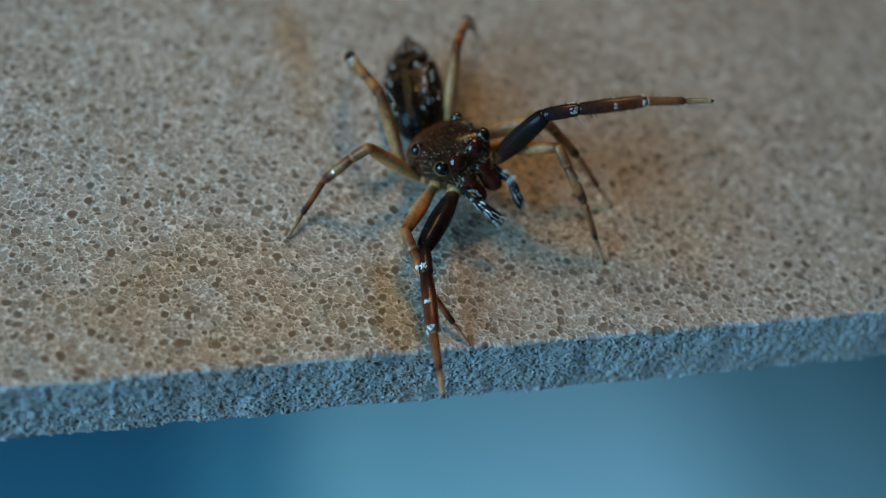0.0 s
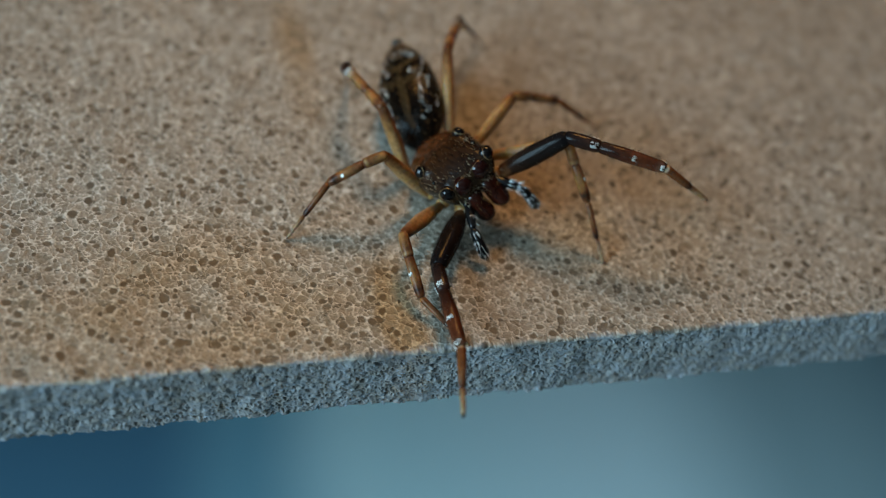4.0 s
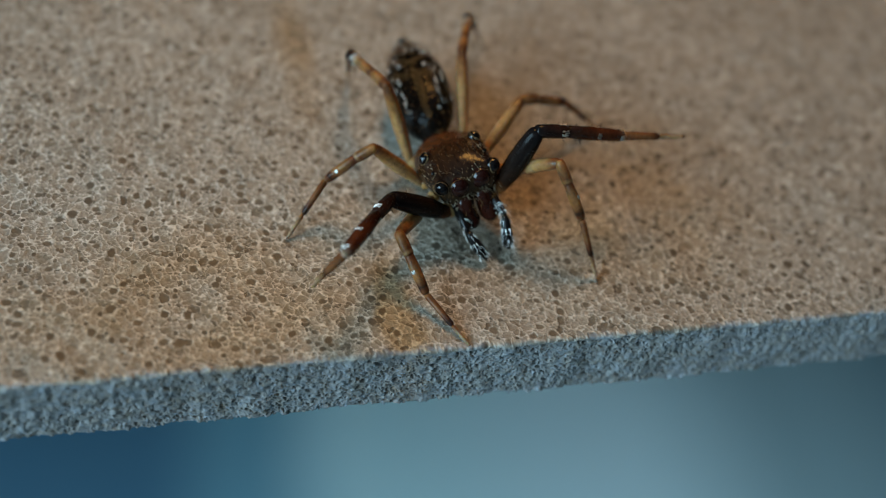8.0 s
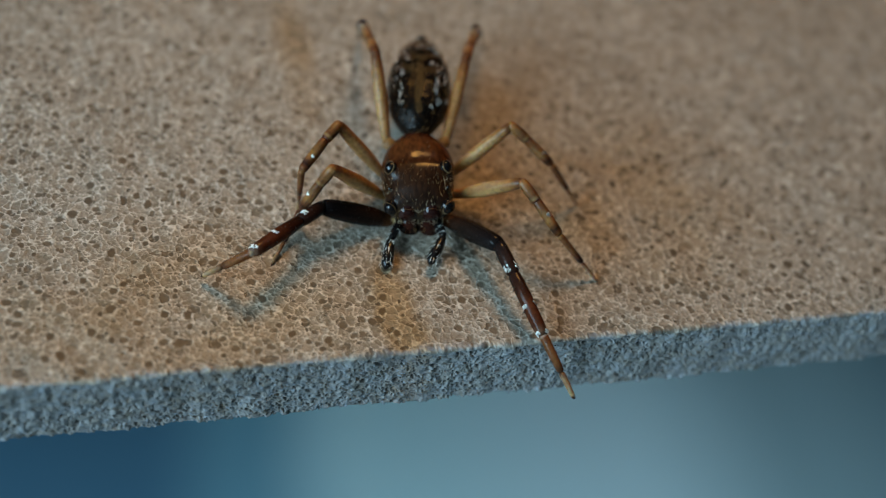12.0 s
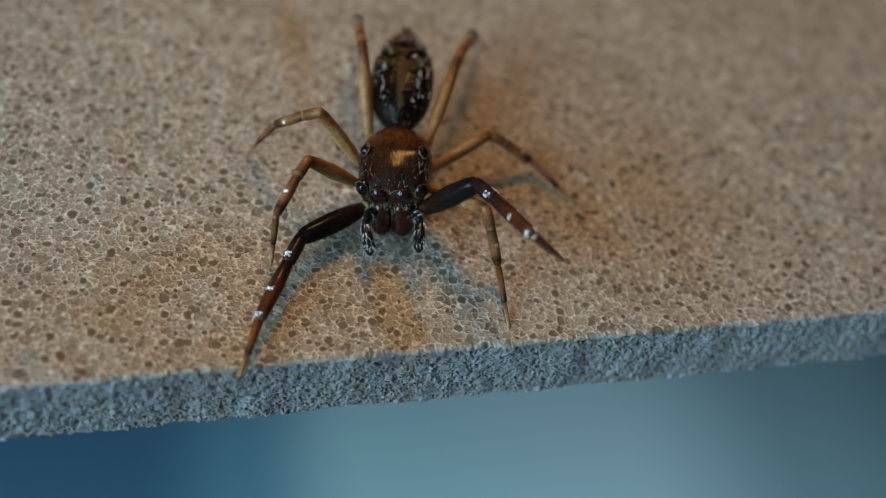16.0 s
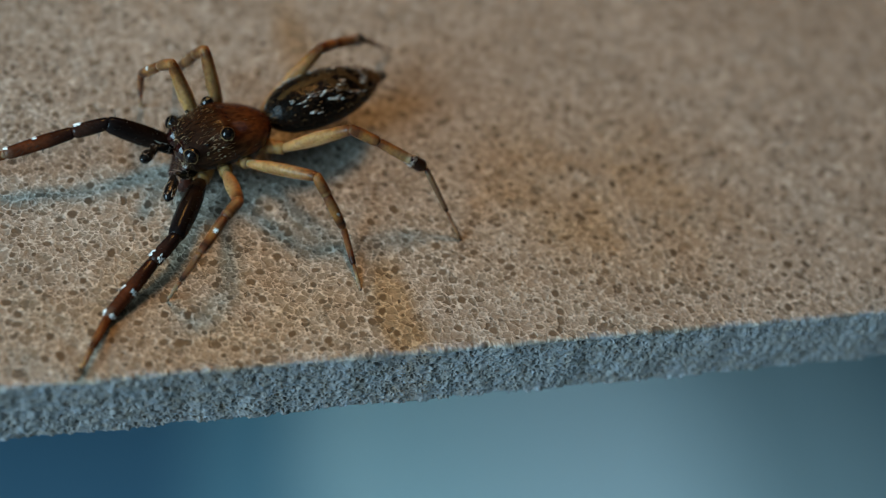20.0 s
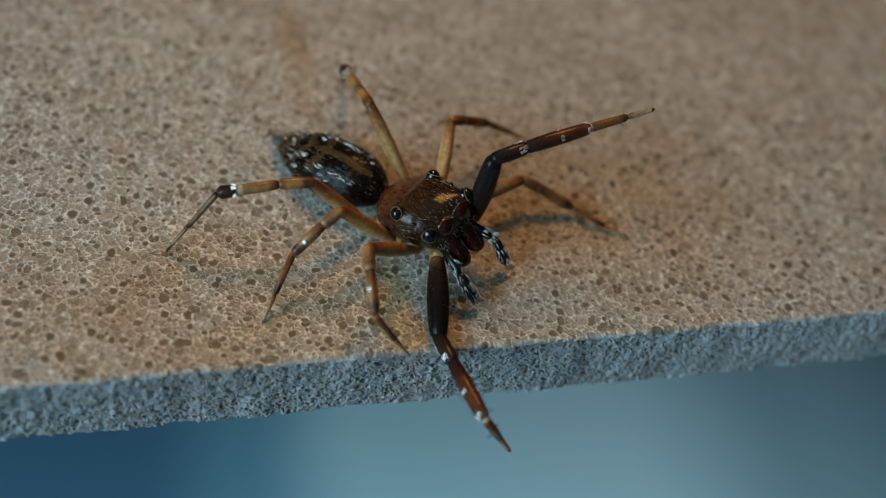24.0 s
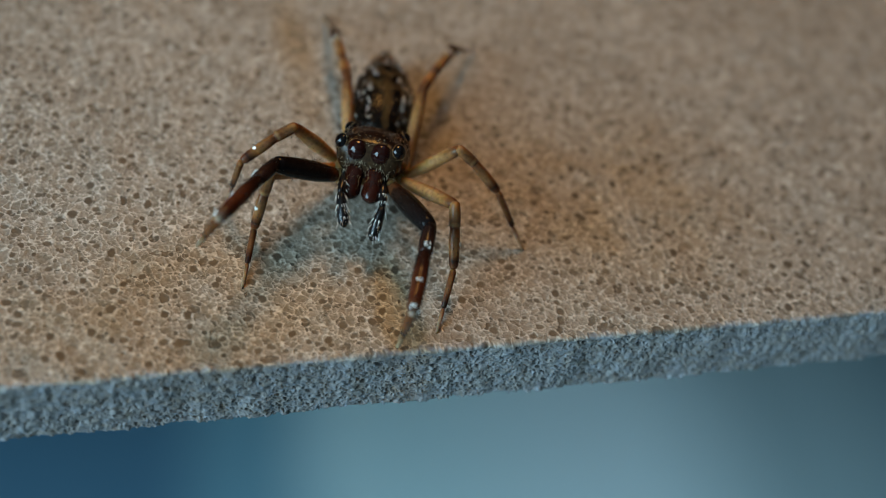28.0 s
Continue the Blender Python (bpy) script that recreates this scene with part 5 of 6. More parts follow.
    key(11, (0.30, 5.39, 0.64, -95.2, -17.8, 1.9), (-5.0, -14.1),
        (2.50, -0.74, 0.94), (2.50, 0.26, 0.93),
        (-2.35, 3.93, 1.48, -4.22, 1.89, 1.57, -5.38, 1.77, 0.13),
        (-2.37, 4.64, 2.20, -3.02, 4.71, 0.57, -4.07, 3.28, 0.00),
        (-2.02, 5.97, 2.58, -3.14, 4.88, 1.93, -3.12, 5.18, 0.00),
        (-0.55, 8.85, 2.60, -0.50, 11.21, 1.95, -0.18, 12.48, 0.00),
        (1.91, 2.54, 1.23, 2.28, -0.08, 0.41, 2.64, -1.38, -0.85),
        (2.73, 3.87, 2.14, 3.70, 2.83, 1.11, 4.83, 1.89, 0.00),
        (2.75, 5.69, 2.58, 4.00, 5.09, 1.60, 5.07, 4.76, 0.00),
        (2.16, 8.74, 2.29, 3.13, 10.97, 1.96, 3.85, 12.19, 0.00))
    key(11.5, (0.30, 5.37, 0.60, -95.7, -19.4, 4.6), (-4.8, -16.4),
        (2.60, -0.86, 0.84), (2.54, 0.24, 0.84),
        (-2.20, 3.80, 1.52, -4.17, 1.88, 1.26, -5.42, 1.11, 0.13),
        (-2.35, 4.70, 2.15, -3.06, 4.75, 0.54, -4.07, 3.28, 0.00),
        (-2.01, 6.03, 2.50, -3.14, 4.89, 1.92, -3.12, 5.18, 0.00),
        (-0.55, 8.79, 2.61, -0.50, 11.14, 1.90, -0.18, 12.48, 0.00),
        (1.46, 2.46, 1.43, 1.72, 0.02, 0.14, 1.84, -1.55, -0.83),
        (2.73, 3.85, 2.14, 3.69, 2.75, 1.15, 4.83, 1.89, 0.00),
        (2.75, 5.64, 2.59, 3.99, 5.03, 1.60, 5.07, 4.76, 0.00),
        (2.16, 8.70, 2.31, 3.11, 10.92, 1.91, 3.85, 12.19, 0.00))
    key(12, (0.30, 5.35, 0.55, -96.3, -21.1, 7.3), (-4.6, -18.8),
        (2.71, -0.98, 0.73), (2.58, 0.22, 0.74),
        (-2.60, 4.40, 0.99, -4.65, 2.59, 1.41, -5.94, 2.96, 0.13),
        (-2.34, 4.76, 2.08, -3.10, 4.79, 0.50, -4.07, 3.28, 0.00),
        (-2.01, 6.08, 2.42, -3.14, 4.90, 1.93, -3.12, 5.18, 0.00),
        (-0.54, 8.74, 2.62, -0.50, 11.07, 1.85, -0.18, 12.48, 0.00),
        (1.92, 2.50, 1.16, 2.60, -0.10, 0.49, 3.25, -1.59, -0.40),
        (2.73, 3.83, 2.13, 3.68, 2.67, 1.20, 4.83, 1.89, 0.00),
        (2.75, 5.59, 2.58, 3.98, 4.96, 1.59, 5.07, 4.76, 0.00),
        (2.15, 8.64, 2.36, 3.09, 10.85, 1.89, 3.85, 12.19, 0.00))
    key(12.5, (0.23, 5.14, 0.76, -98.1, -20.8, 6.2), (-2.5, -18.7),
        (2.69, -0.93, 0.62), (2.58, 0.23, 0.63),
        (-2.65, 4.37, 1.32, -4.79, 2.62, 1.56, -5.82, 3.19, 0.13),
        (-2.39, 4.54, 2.32, -3.10, 4.68, 0.72, -4.07, 3.28, 0.00),
        (-2.03, 5.87, 2.67, -3.17, 4.86, 1.92, -3.12, 5.18, 0.00),
        (-0.54, 8.75, 2.58, -0.50, 11.09, 1.85, -0.18, 12.48, 0.00),
        (1.93, 2.53, 1.66, 2.97, 0.08, 0.89, 4.08, 0.00, -0.59),
        (2.69, 3.65, 2.30, 3.66, 2.65, 1.22, 4.83, 1.89, 0.00),
        (2.81, 5.63, 2.62, 3.99, 5.01, 1.56, 5.07, 4.76, 0.00),
        (2.11, 8.53, 2.33, 3.06, 10.74, 1.89, 3.78, 12.07, 0.00))
    key(14.5, (0.03, 5.37, 0.89, -94.5, 2.1, 6.7), (-11.3, 7.0),
        (2.52, -0.43, -0.63), (2.56, 0.35, -0.66),
        (-2.76, 3.47, 1.33, -4.21, 1.13, 1.08, -5.18, -0.04, 0.02),
        (-2.73, 4.50, 2.33, -3.79, 3.19, 1.83, -4.07, 3.28, 0.00),
        (-2.36, 6.07, 2.57, -3.62, 6.70, 1.62, -4.30, 7.52, 0.00),
        (-0.95, 8.67, 2.49, -0.72, 10.99, 1.76, -0.18, 12.48, 0.00),
        (1.74, 2.54, 1.88, 2.49, -0.04, 1.22, 3.43, 0.00, -0.38),
        (1.89, 3.21, 2.36, 2.01, 1.98, 1.11, 1.93, 0.50, 0.00),
        (2.58, 5.50, 2.70, 3.70, 5.30, 1.43, 5.07, 4.76, 0.00),
        (1.84, 8.78, 2.18, 2.98, 10.91, 1.75, 3.86, 12.20, 0.00))
    key(15, (-0.05, 5.55, 0.76, -91.3, 3.1, 1.8), (-16.3, 9.6),
        (2.51, -0.39, -0.74), (2.56, 0.36, -0.77),
        (-2.67, 3.30, 0.68, -3.95, 0.84, 0.66, -4.68, -0.83, 0.93),
        (-2.73, 4.52, 2.32, -3.76, 3.18, 1.82, -4.07, 3.28, 0.00),
        (-2.38, 6.02, 2.59, -3.58, 6.71, 1.61, -4.30, 7.52, 0.00),
        (-0.98, 8.69, 2.52, -0.71, 11.01, 1.76, -0.18, 12.48, 0.00),
        (2.05, 3.25, 2.06, 3.26, 0.76, 1.97, 4.52, 0.84, 0.62),
        (2.02, 3.45, 2.04, 2.04, 2.06, 0.96, 1.93, 0.50, 0.00),
        (2.51, 5.74, 2.46, 3.74, 5.39, 1.34, 5.07, 4.76, 0.00),
        (1.79, 8.79, 2.17, 3.02, 10.87, 1.77, 3.86, 12.20, 0.00))
    key(15.5, (-0.22, 5.47, 0.81, -97.3, -3.4, 4.4), (-7.9, 2.2),
        (2.61, -0.42, -0.21), (2.61, 0.59, -0.14),
        (-2.30, 3.01, 1.72, -3.57, 0.59, 1.28, -4.31, -1.07, 0.95),
        (-2.88, 4.64, 2.39, -3.88, 3.30, 1.84, -4.07, 3.28, 0.00),
        (-2.44, 6.11, 2.69, -3.60, 6.80, 1.66, -4.30, 7.52, 0.00),
        (-0.94, 8.79, 2.62, -0.66, 11.09, 1.84, -0.18, 12.48, 0.00),
        (1.67, 3.46, 2.41, 2.93, 1.16, 3.31, 4.35, 1.03, 2.13),
        (1.76, 3.24, 2.11, 2.00, 2.19, 0.72, 1.93, 0.50, 0.00),
        (2.68, 6.24, 2.08, 3.82, 6.04, 0.84, 5.07, 4.76, 0.00),
        (1.85, 8.75, 2.19, 3.01, 10.85, 1.75, 3.86, 12.20, 0.00))
    key(16, (-0.38, 5.39, 0.87, -103.3, -10.0, 7.0), (0.5, -5.2),
        (2.72, -0.46, 0.33), (2.66, 0.82, 0.50),
        (-3.28, 3.52, 0.80, -4.64, 1.13, 0.50, -5.33, -0.58, 0.32),
        (-3.02, 4.77, 2.44, -3.99, 3.43, 1.84, -4.07, 3.28, 0.00),
        (-2.49, 6.21, 2.77, -3.61, 6.91, 1.70, -4.30, 7.52, 0.00),
        (-0.90, 8.88, 2.69, -0.61, 11.18, 1.91, -0.18, 12.48, 0.00),
        (1.28, 3.50, 2.54, 2.01, 0.94, 3.31, 3.20, 1.18, 1.91),
        (1.50, 3.00, 2.10, 1.93, 2.25, 0.57, 1.93, 0.50, 0.00),
        (2.58, 6.59, 1.31, 3.97, 6.32, 0.37, 5.07, 4.76, 0.00),
        (1.87, 8.64, 2.19, 2.98, 10.77, 1.76, 3.86, 12.20, 0.00))
    key(16.5, (-0.95, 5.02, 1.00, -115.8, -16.6, -0.3), (9.0, -5.2),
        (2.50, -0.35, 0.78), (2.46, 1.03, 0.77),
        (-3.74, 4.01, 2.28, -5.68, 2.04, 2.10, -6.54, 2.41, 0.51),
        (-3.33, 4.62, 2.89, -4.17, 3.58, 1.80, -4.07, 3.28, 0.00),
        (-2.75, 6.45, 3.05, -3.62, 7.15, 1.78, -4.30, 7.52, 0.00),
        (-0.87, 8.97, 2.58, -0.53, 11.34, 1.93, -0.18, 12.48, 0.00),
        (0.13, 2.14, 2.12, -0.23, -0.16, 0.61, -0.22, -0.93, -1.06),
        (1.00, 2.90, 2.48, 1.42, 1.84, 1.16, 1.93, 0.50, 0.00),
        (1.04, 4.65, 3.20, 2.21, 4.57, 1.99, 3.27, 4.28, 0.39),
        (1.66, 8.10, 2.40, 2.90, 10.27, 1.95, 3.68, 11.59, 0.00))
    key(17, (-1.33, 5.87, 1.01, -142.3, -19.9, -0.4), (24.8, -7.0),
        (2.27, -0.24, 1.24), (2.25, 1.24, 1.05),
        (-4.26, 6.20, 2.06, -6.85, 6.46, 1.12, -8.60, 6.61, 0.56),
        (-3.69, 6.42, 2.83, -4.62, 7.10, 1.51, -5.60, 7.53, 0.00),
        (-2.84, 7.09, 3.14, -3.75, 7.69, 1.84, -4.30, 7.52, 0.00),
        (-0.60, 9.79, 2.30, -0.24, 12.15, 1.78, 0.38, 13.55, 0.00),
        (-1.40, 2.55, 1.28, -2.61, 0.14, 0.64, -3.04, -1.61, 1.06),
        (-0.34, 3.01, 2.26, -1.07, 1.47, 1.83, -1.37, 1.34, 0.00),
        (0.65, 4.34, 2.91, 1.51, 3.70, 1.60, 1.82, 2.67, 0.00),
        (1.59, 7.25, 3.28, 2.86, 9.28, 2.77, 3.60, 10.63, 0.99))
    key(17.5, (-1.50, 6.22, 0.92, -152.9, -15.7, -2.0), (30.6, -0.4),
        (2.33, -0.06, 1.08), (2.27, 1.41, 0.80),
        (-3.93, 6.95, 2.68, -6.44, 8.02, 2.21, -8.23, 8.50, 2.14),
        (-3.77, 6.84, 2.79, -4.95, 7.02, 1.55, -5.60, 7.53, 0.00),
        (-1.32, 9.29, 1.98, -1.69, 10.94, 1.85, -1.72, 12.77, 1.20),
        (-0.47, 9.82, 2.46, -0.07, 12.11, 1.75, 0.38, 13.55, 0.00),
        (-2.07, 2.91, 1.26, -3.69, 0.69, 0.83, -4.38, -0.94, 1.34),
        (-0.94, 3.37, 2.35, -1.77, 1.87, 2.60, -2.07, 2.48, 0.92),
        (0.42, 4.51, 2.72, 1.27, 3.52, 1.67, 1.82, 2.67, 0.00),
        (1.67, 7.40, 2.94, 3.02, 9.38, 2.41, 3.78, 10.83, 0.72))
    key(18, (-1.78, 6.67, 0.90, -159.0, -6.5, -2.2), (17.9, 3.5),
        (2.38, 0.11, 0.92), (2.29, 1.57, 0.55),
        (-4.30, 7.68, 2.49, -6.93, 8.50, 2.78, -8.56, 9.37, 2.66),
        (-3.79, 7.22, 2.93, -5.07, 7.18, 1.73, -5.60, 7.53, 0.00),
        (-1.24, 9.30, 2.55, -1.20, 10.65, 1.53, -0.97, 11.82, 0.00),
        (-0.26, 9.82, 2.74, 0.06, 12.05, 1.79, 0.38, 13.55, 0.00),
        (-2.64, 3.42, 1.20, -3.92, 1.01, 1.68, -4.71, 0.40, 0.13),
        (-1.42, 3.47, 1.82, -2.64, 2.21, 1.68, -2.89, 2.94, 0.00),
        (0.41, 4.82, 2.29, 1.35, 4.34, 0.96, 1.82, 2.67, 0.00),
        (2.11, 7.02, 2.05, 4.41, 7.43, 1.32, 6.35, 7.35, 0.00))
    key(18.5, (-1.78, 6.67, 0.90, -159.1, -6.6, -2.2), (18.0, 3.4),
        (2.07, 0.48, 0.86), (1.98, 1.73, 0.71),
        (-4.93, 7.77, 1.61, -7.54, 8.53, 1.10, -8.61, 9.69, 0.14),
        (-3.78, 7.23, 2.93, -5.07, 7.18, 1.73, -5.60, 7.53, 0.00),
        (-1.24, 9.30, 2.55, -1.20, 10.65, 1.53, -0.97, 11.82, 0.00),
        (-0.26, 9.82, 2.74, 0.06, 12.05, 1.79, 0.38, 13.55, 0.00),
        (-2.04, 3.60, 1.68, -3.06, 1.06, 2.06, -3.07, 1.33, 0.23),
        (-1.44, 3.47, 1.82, -2.66, 2.21, 1.68, -3.42, 2.38, 0.00),
        (0.41, 4.82, 2.29, 1.35, 4.34, 0.96, 1.82, 2.67, 0.00),
        (2.11, 7.02, 2.05, 4.41, 7.43, 1.32, 6.35, 7.35, 0.00))
    key(19, (-1.83, 7.47, 1.17, -180.1, -16.6, -10.0), (12.5, -15.9),
        (1.75, 0.85, 0.81), (1.68, 1.89, 0.87),
        (-4.42, 7.97, 2.55, -6.69, 8.72, 1.15, -7.84, 9.75, 0.13),
        (-3.69, 7.58, 3.01, -4.82, 7.38, 1.67, -5.60, 7.53, 0.00),
        (-0.70, 9.85, 3.03, -0.96, 10.74, 1.61, -0.97, 11.82, 0.00),
        (1.76, 9.41, 2.24, 4.05, 10.04, 1.61, 5.92, 10.07, 0.18),
        (-3.71, 4.78, 1.30, -5.60, 2.79, 1.66, -6.54, 3.04, 0.08),
        (-1.96, 4.24, 1.74, -2.96, 2.84, 1.39, -3.82, 1.97, 0.00),
        (-0.75, 4.67, 2.30, -1.21, 3.07, 1.92, -1.47, 3.12, 0.00),
        (2.07, 7.22, 1.77, 4.49, 7.26, 1.43, 6.35, 7.35, 0.00))
    key(19.5, (-3.94, 7.96, 1.10, -168.1, -11.7, -3.1), (-15.8, -3.2),
        (1.99, 0.55, 0.93), (1.90, 1.78, 0.79),
        (-6.83, 8.87, 2.34, -9.49, 9.36, 1.69, -10.68, 10.41, 0.75),
        (-5.60, 9.05, 3.20, -6.39, 9.61, 1.72, -6.85, 10.27, 0.00),
        (-2.41, 10.25, 2.53, -1.66, 11.40, 1.53, -1.51, 12.57, 0.00),
        (-1.43, 9.86, 3.40, 0.21, 11.14, 2.10, 0.77, 11.92, 0.00),
        (-5.63, 5.00, 1.33, -7.31, 2.79, 1.27, -8.00, 1.11, 1.60),
        (-4.55, 4.72, 1.78, -5.64, 3.47, 1.23, -6.74, 2.78, 0.00),
        (-2.13, 5.34, 1.93, -1.81, 3.86, 1.18, -1.80, 2.18, 0.00),
        (-0.26, 6.71, 2.54, 1.94, 6.20, 1.56, 3.48, 5.31, 0.00))
    key(20, (-5.00, 6.94, 0.79, -162.4, -12.1, 6.2), (9.7, -12.3),
        (2.22, 0.25, 1.04), (2.13, 1.67, 0.70),
        (-8.11, 7.41, 1.54, -10.78, 6.93, 1.01, -12.41, 7.11, 0.14),
        (-6.29, 8.15, 2.96, -7.13, 9.14, 1.77, -7.18, 9.71, 0.00),
        (-5.37, 8.67, 2.96, -6.07, 9.55, 1.68, -6.17, 10.56, 0.00),
        (-2.10, 9.11, 2.53, -0.53, 10.70, 1.53, 0.77, 11.92, 0.00),
        (-6.52, 3.84, 0.75, -8.33, 1.83, 0.14, -9.03, 0.12, 0.30),
        (-4.90, 3.83, 2.02, -5.98, 2.50, 1.62, -6.85, 2.35, 0.00),
        (-2.74, 4.80, 1.76, -2.01, 4.10, 0.40, -1.80, 2.18, 0.00),
        (-1.78, 5.49, 2.79, 0.31, 5.00, 1.61, 1.31, 3.65, 0.00))
    key(20.5, (-5.03, 7.01, 0.76, -163.1, -11.1, 4.9), (9.6, -11.1),
        (2.00, -0.23, 0.16), (1.97, 0.84, 0.05),
        (-7.72, 8.37, 1.82, -10.45, 8.67, 2.20, -12.20, 9.21, 1.97),
        (-6.30, 8.15, 2.97, -7.13, 9.14, 1.78, -7.18, 9.71, 0.00),
        (-5.38, 8.67, 2.97, -6.07, 9.54, 1.69, -6.17, 10.56, 0.00),
        (-2.11, 9.11, 2.52, -0.53, 10.70, 1.53, 0.77, 11.92, 0.00),
        (-6.21, 3.80, 0.72, -7.05, 1.38, 1.77, -7.37, -0.38, 2.22),
        (-4.93, 3.87, 1.92, -6.00, 2.50, 1.63, -6.85, 2.35, 0.00),
        (-2.73, 4.89, 1.69, -2.00, 4.12, 0.36, -1.80, 2.18, 0.00),
        (-1.75, 5.59, 2.69, 0.34, 5.13, 1.50, 1.31, 3.65, 0.00))
    key(20.8, (-5.00, 7.08, 1.06, -167.1, -11.0, -5.8), (6.6, -9.8),
        (1.90, -0.45, -0.25), (1.90, 0.45, -0.25),
        (-6.77, 8.41, 3.14, -8.96, 10.10, 2.92, -10.36, 11.31, 2.90),
        (-6.10, 7.68, 3.50, -6.91, 8.56, 2.25, -7.15, 9.39, 0.66),
        (-5.20, 9.19, 3.15, -5.79, 9.87, 1.70, -6.17, 10.56, 0.00),
        (-1.92, 9.24, 2.73, -0.30, 10.76, 1.74, 0.77, 11.92, 0.00),
        (-5.98, 4.00, 1.71, -6.57, 1.56, 2.90, -6.86, -0.21, 3.32),
        (-5.00, 3.88, 1.95, -6.00, 2.47, 1.79, -6.85, 2.35, 0.00),
        (-2.70, 4.85, 1.62, -1.92, 4.04, 0.35, -1.80, 2.18, 0.00),
        (-1.66, 5.55, 2.75, 0.28, 5.30, 1.29, 1.31, 3.65, 0.00))
    key(21, (-4.49, 8.20, 1.12, -207.4, -0.2, -9.2), (12.7, 5.7),
        (1.90, -0.45, -0.25), (1.90, 0.45, -0.25),
        (-4.73, 11.38, 2.08, -5.27, 13.93, 1.16, -6.86, 13.25, 0.49),
        (-5.76, 9.05, 3.28, -6.05, 9.78, 1.70, -6.50, 10.36, 0.00),
        (-1.72, 9.54, 2.12, -0.46, 10.54, 1.59, 0.21, 11.44, 0.00),
        (-1.42, 10.41, 1.40, 0.71, 11.61, 1.30, 1.25, 12.60, -0.76),
        (-6.38, 6.18, 2.14, -8.71, 5.05, 3.09, -9.93, 5.90, 1.99),
        (-5.23, 5.21, 1.81, -6.06, 3.71, 1.44, -6.80, 2.80, 0.00),
        (-4.21, 5.33, 2.30, -5.00, 3.94, 1.71, -5.88, 3.65, 0.00),
        (-2.02, 5.38, 2.38, 0.01, 4.07, 1.95, 1.31, 3.65, 0.00))
    key(21.2, (-4.13, 8.45, 1.02, -207.9, -2.3, -9.6), (0.6, 2.9),
        (1.90, -0.45, -0.25), (1.90, 0.45, -0.25),
        (-4.70, 11.61, 2.10, -5.05, 14.28, 1.41, -6.32, 13.09, 0.79),
        (-5.50, 8.74, 2.95, -6.06, 9.64, 1.57, -6.50, 10.36, 0.00),
        (-1.43, 9.42, 2.36, -0.41, 10.39, 1.42, 0.21, 11.44, 0.00),
        (-0.17, 7.47, 1.83, 1.94, 6.17, 1.35, 3.75, 4.71, 0.00),
        (-6.90, 6.85, 1.89, -9.38, 6.19, 2.95, -10.42, 7.25, 1.87),
        (-5.64, 5.74, 1.98, -7.28, 5.37, 2.42, -8.14, 6.58, 1.38),
        (-4.18, 5.50, 2.15, -5.02, 4.18, 1.54, -5.88, 3.65, 0.00),
        (-1.87, 5.52, 2.39, -0.01, 4.06, 1.99, 1.31, 3.65, 0.00))
    key(21.5, (-2.53, 8.95, 0.96, -262.7, 11.9, -7.3), (12.1, 13.8),
        (1.91, -0.47, -0.27), (1.90, 0.46, -0.28),
        (-0.47, 11.63, 1.39, 0.28, 14.26, 0.93, -1.19, 13.16, 0.70),
        (0.35, 10.63, 1.50, 1.70, 11.64, 1.11, 2.45, 12.83, 0.00),
        (0.37, 9.64, 0.32, 1.68, 9.01, 1.16, 2.74, 10.16, 0.00),
        (0.07, 6.28, 2.18, 2.10, 5.20, 1.44, 3.75, 4.71, 0.00),
        (-4.72, 8.82, 2.88, -4.66, 11.60, 2.79, -5.59, 10.20, 2.01),
        (-5.13, 7.62, 1.92, -6.46, 6.76, 2.63, -7.01, 7.72, 1.19),
        (-5.29, 7.56, 1.78, -6.86, 7.01, 2.06, -7.67, 7.84, 0.51),
        (-3.49, 5.55, 2.16, -4.21, 3.29, 1.61, -4.61, 1.57, 0.00))
    key(22.1, (-1.50, 8.60, 0.92, -300.0, 10.4, -0.8), (9.2, 8.7),
        (2.00, -0.58, -0.40), (1.93, 0.50, -0.49),
        (1.78, 9.54, 1.20, 3.94, 11.15, 0.80, 3.09, 11.40, 0.98),
        (1.47, 8.03, 1.67, 3.08, 8.19, 1.12, 3.99, 8.86, 0.00),
        (0.68, 7.20, 1.20, 1.53, 5.94, 1.09, 3.03, 6.06, 0.00),
        (-0.99, 5.08, 2.19, -0.13, 2.96, 1.52, 0.85, 1.65, 0.00),
        (-2.80, 10.10, 3.07, -1.71, 12.47, 3.01, -3.05, 12.57, 2.37),
        (-4.07, 9.67, 1.69, -5.09, 10.15, 2.01, -4.98, 11.44, 0.00),
        (-4.53, 8.98, 1.84, -5.88, 9.57, 1.82, -6.33, 10.76, 0.00),
        (-4.19, 6.43, 2.32, -6.10, 5.10, 1.68, -7.41, 4.24, 0.00))
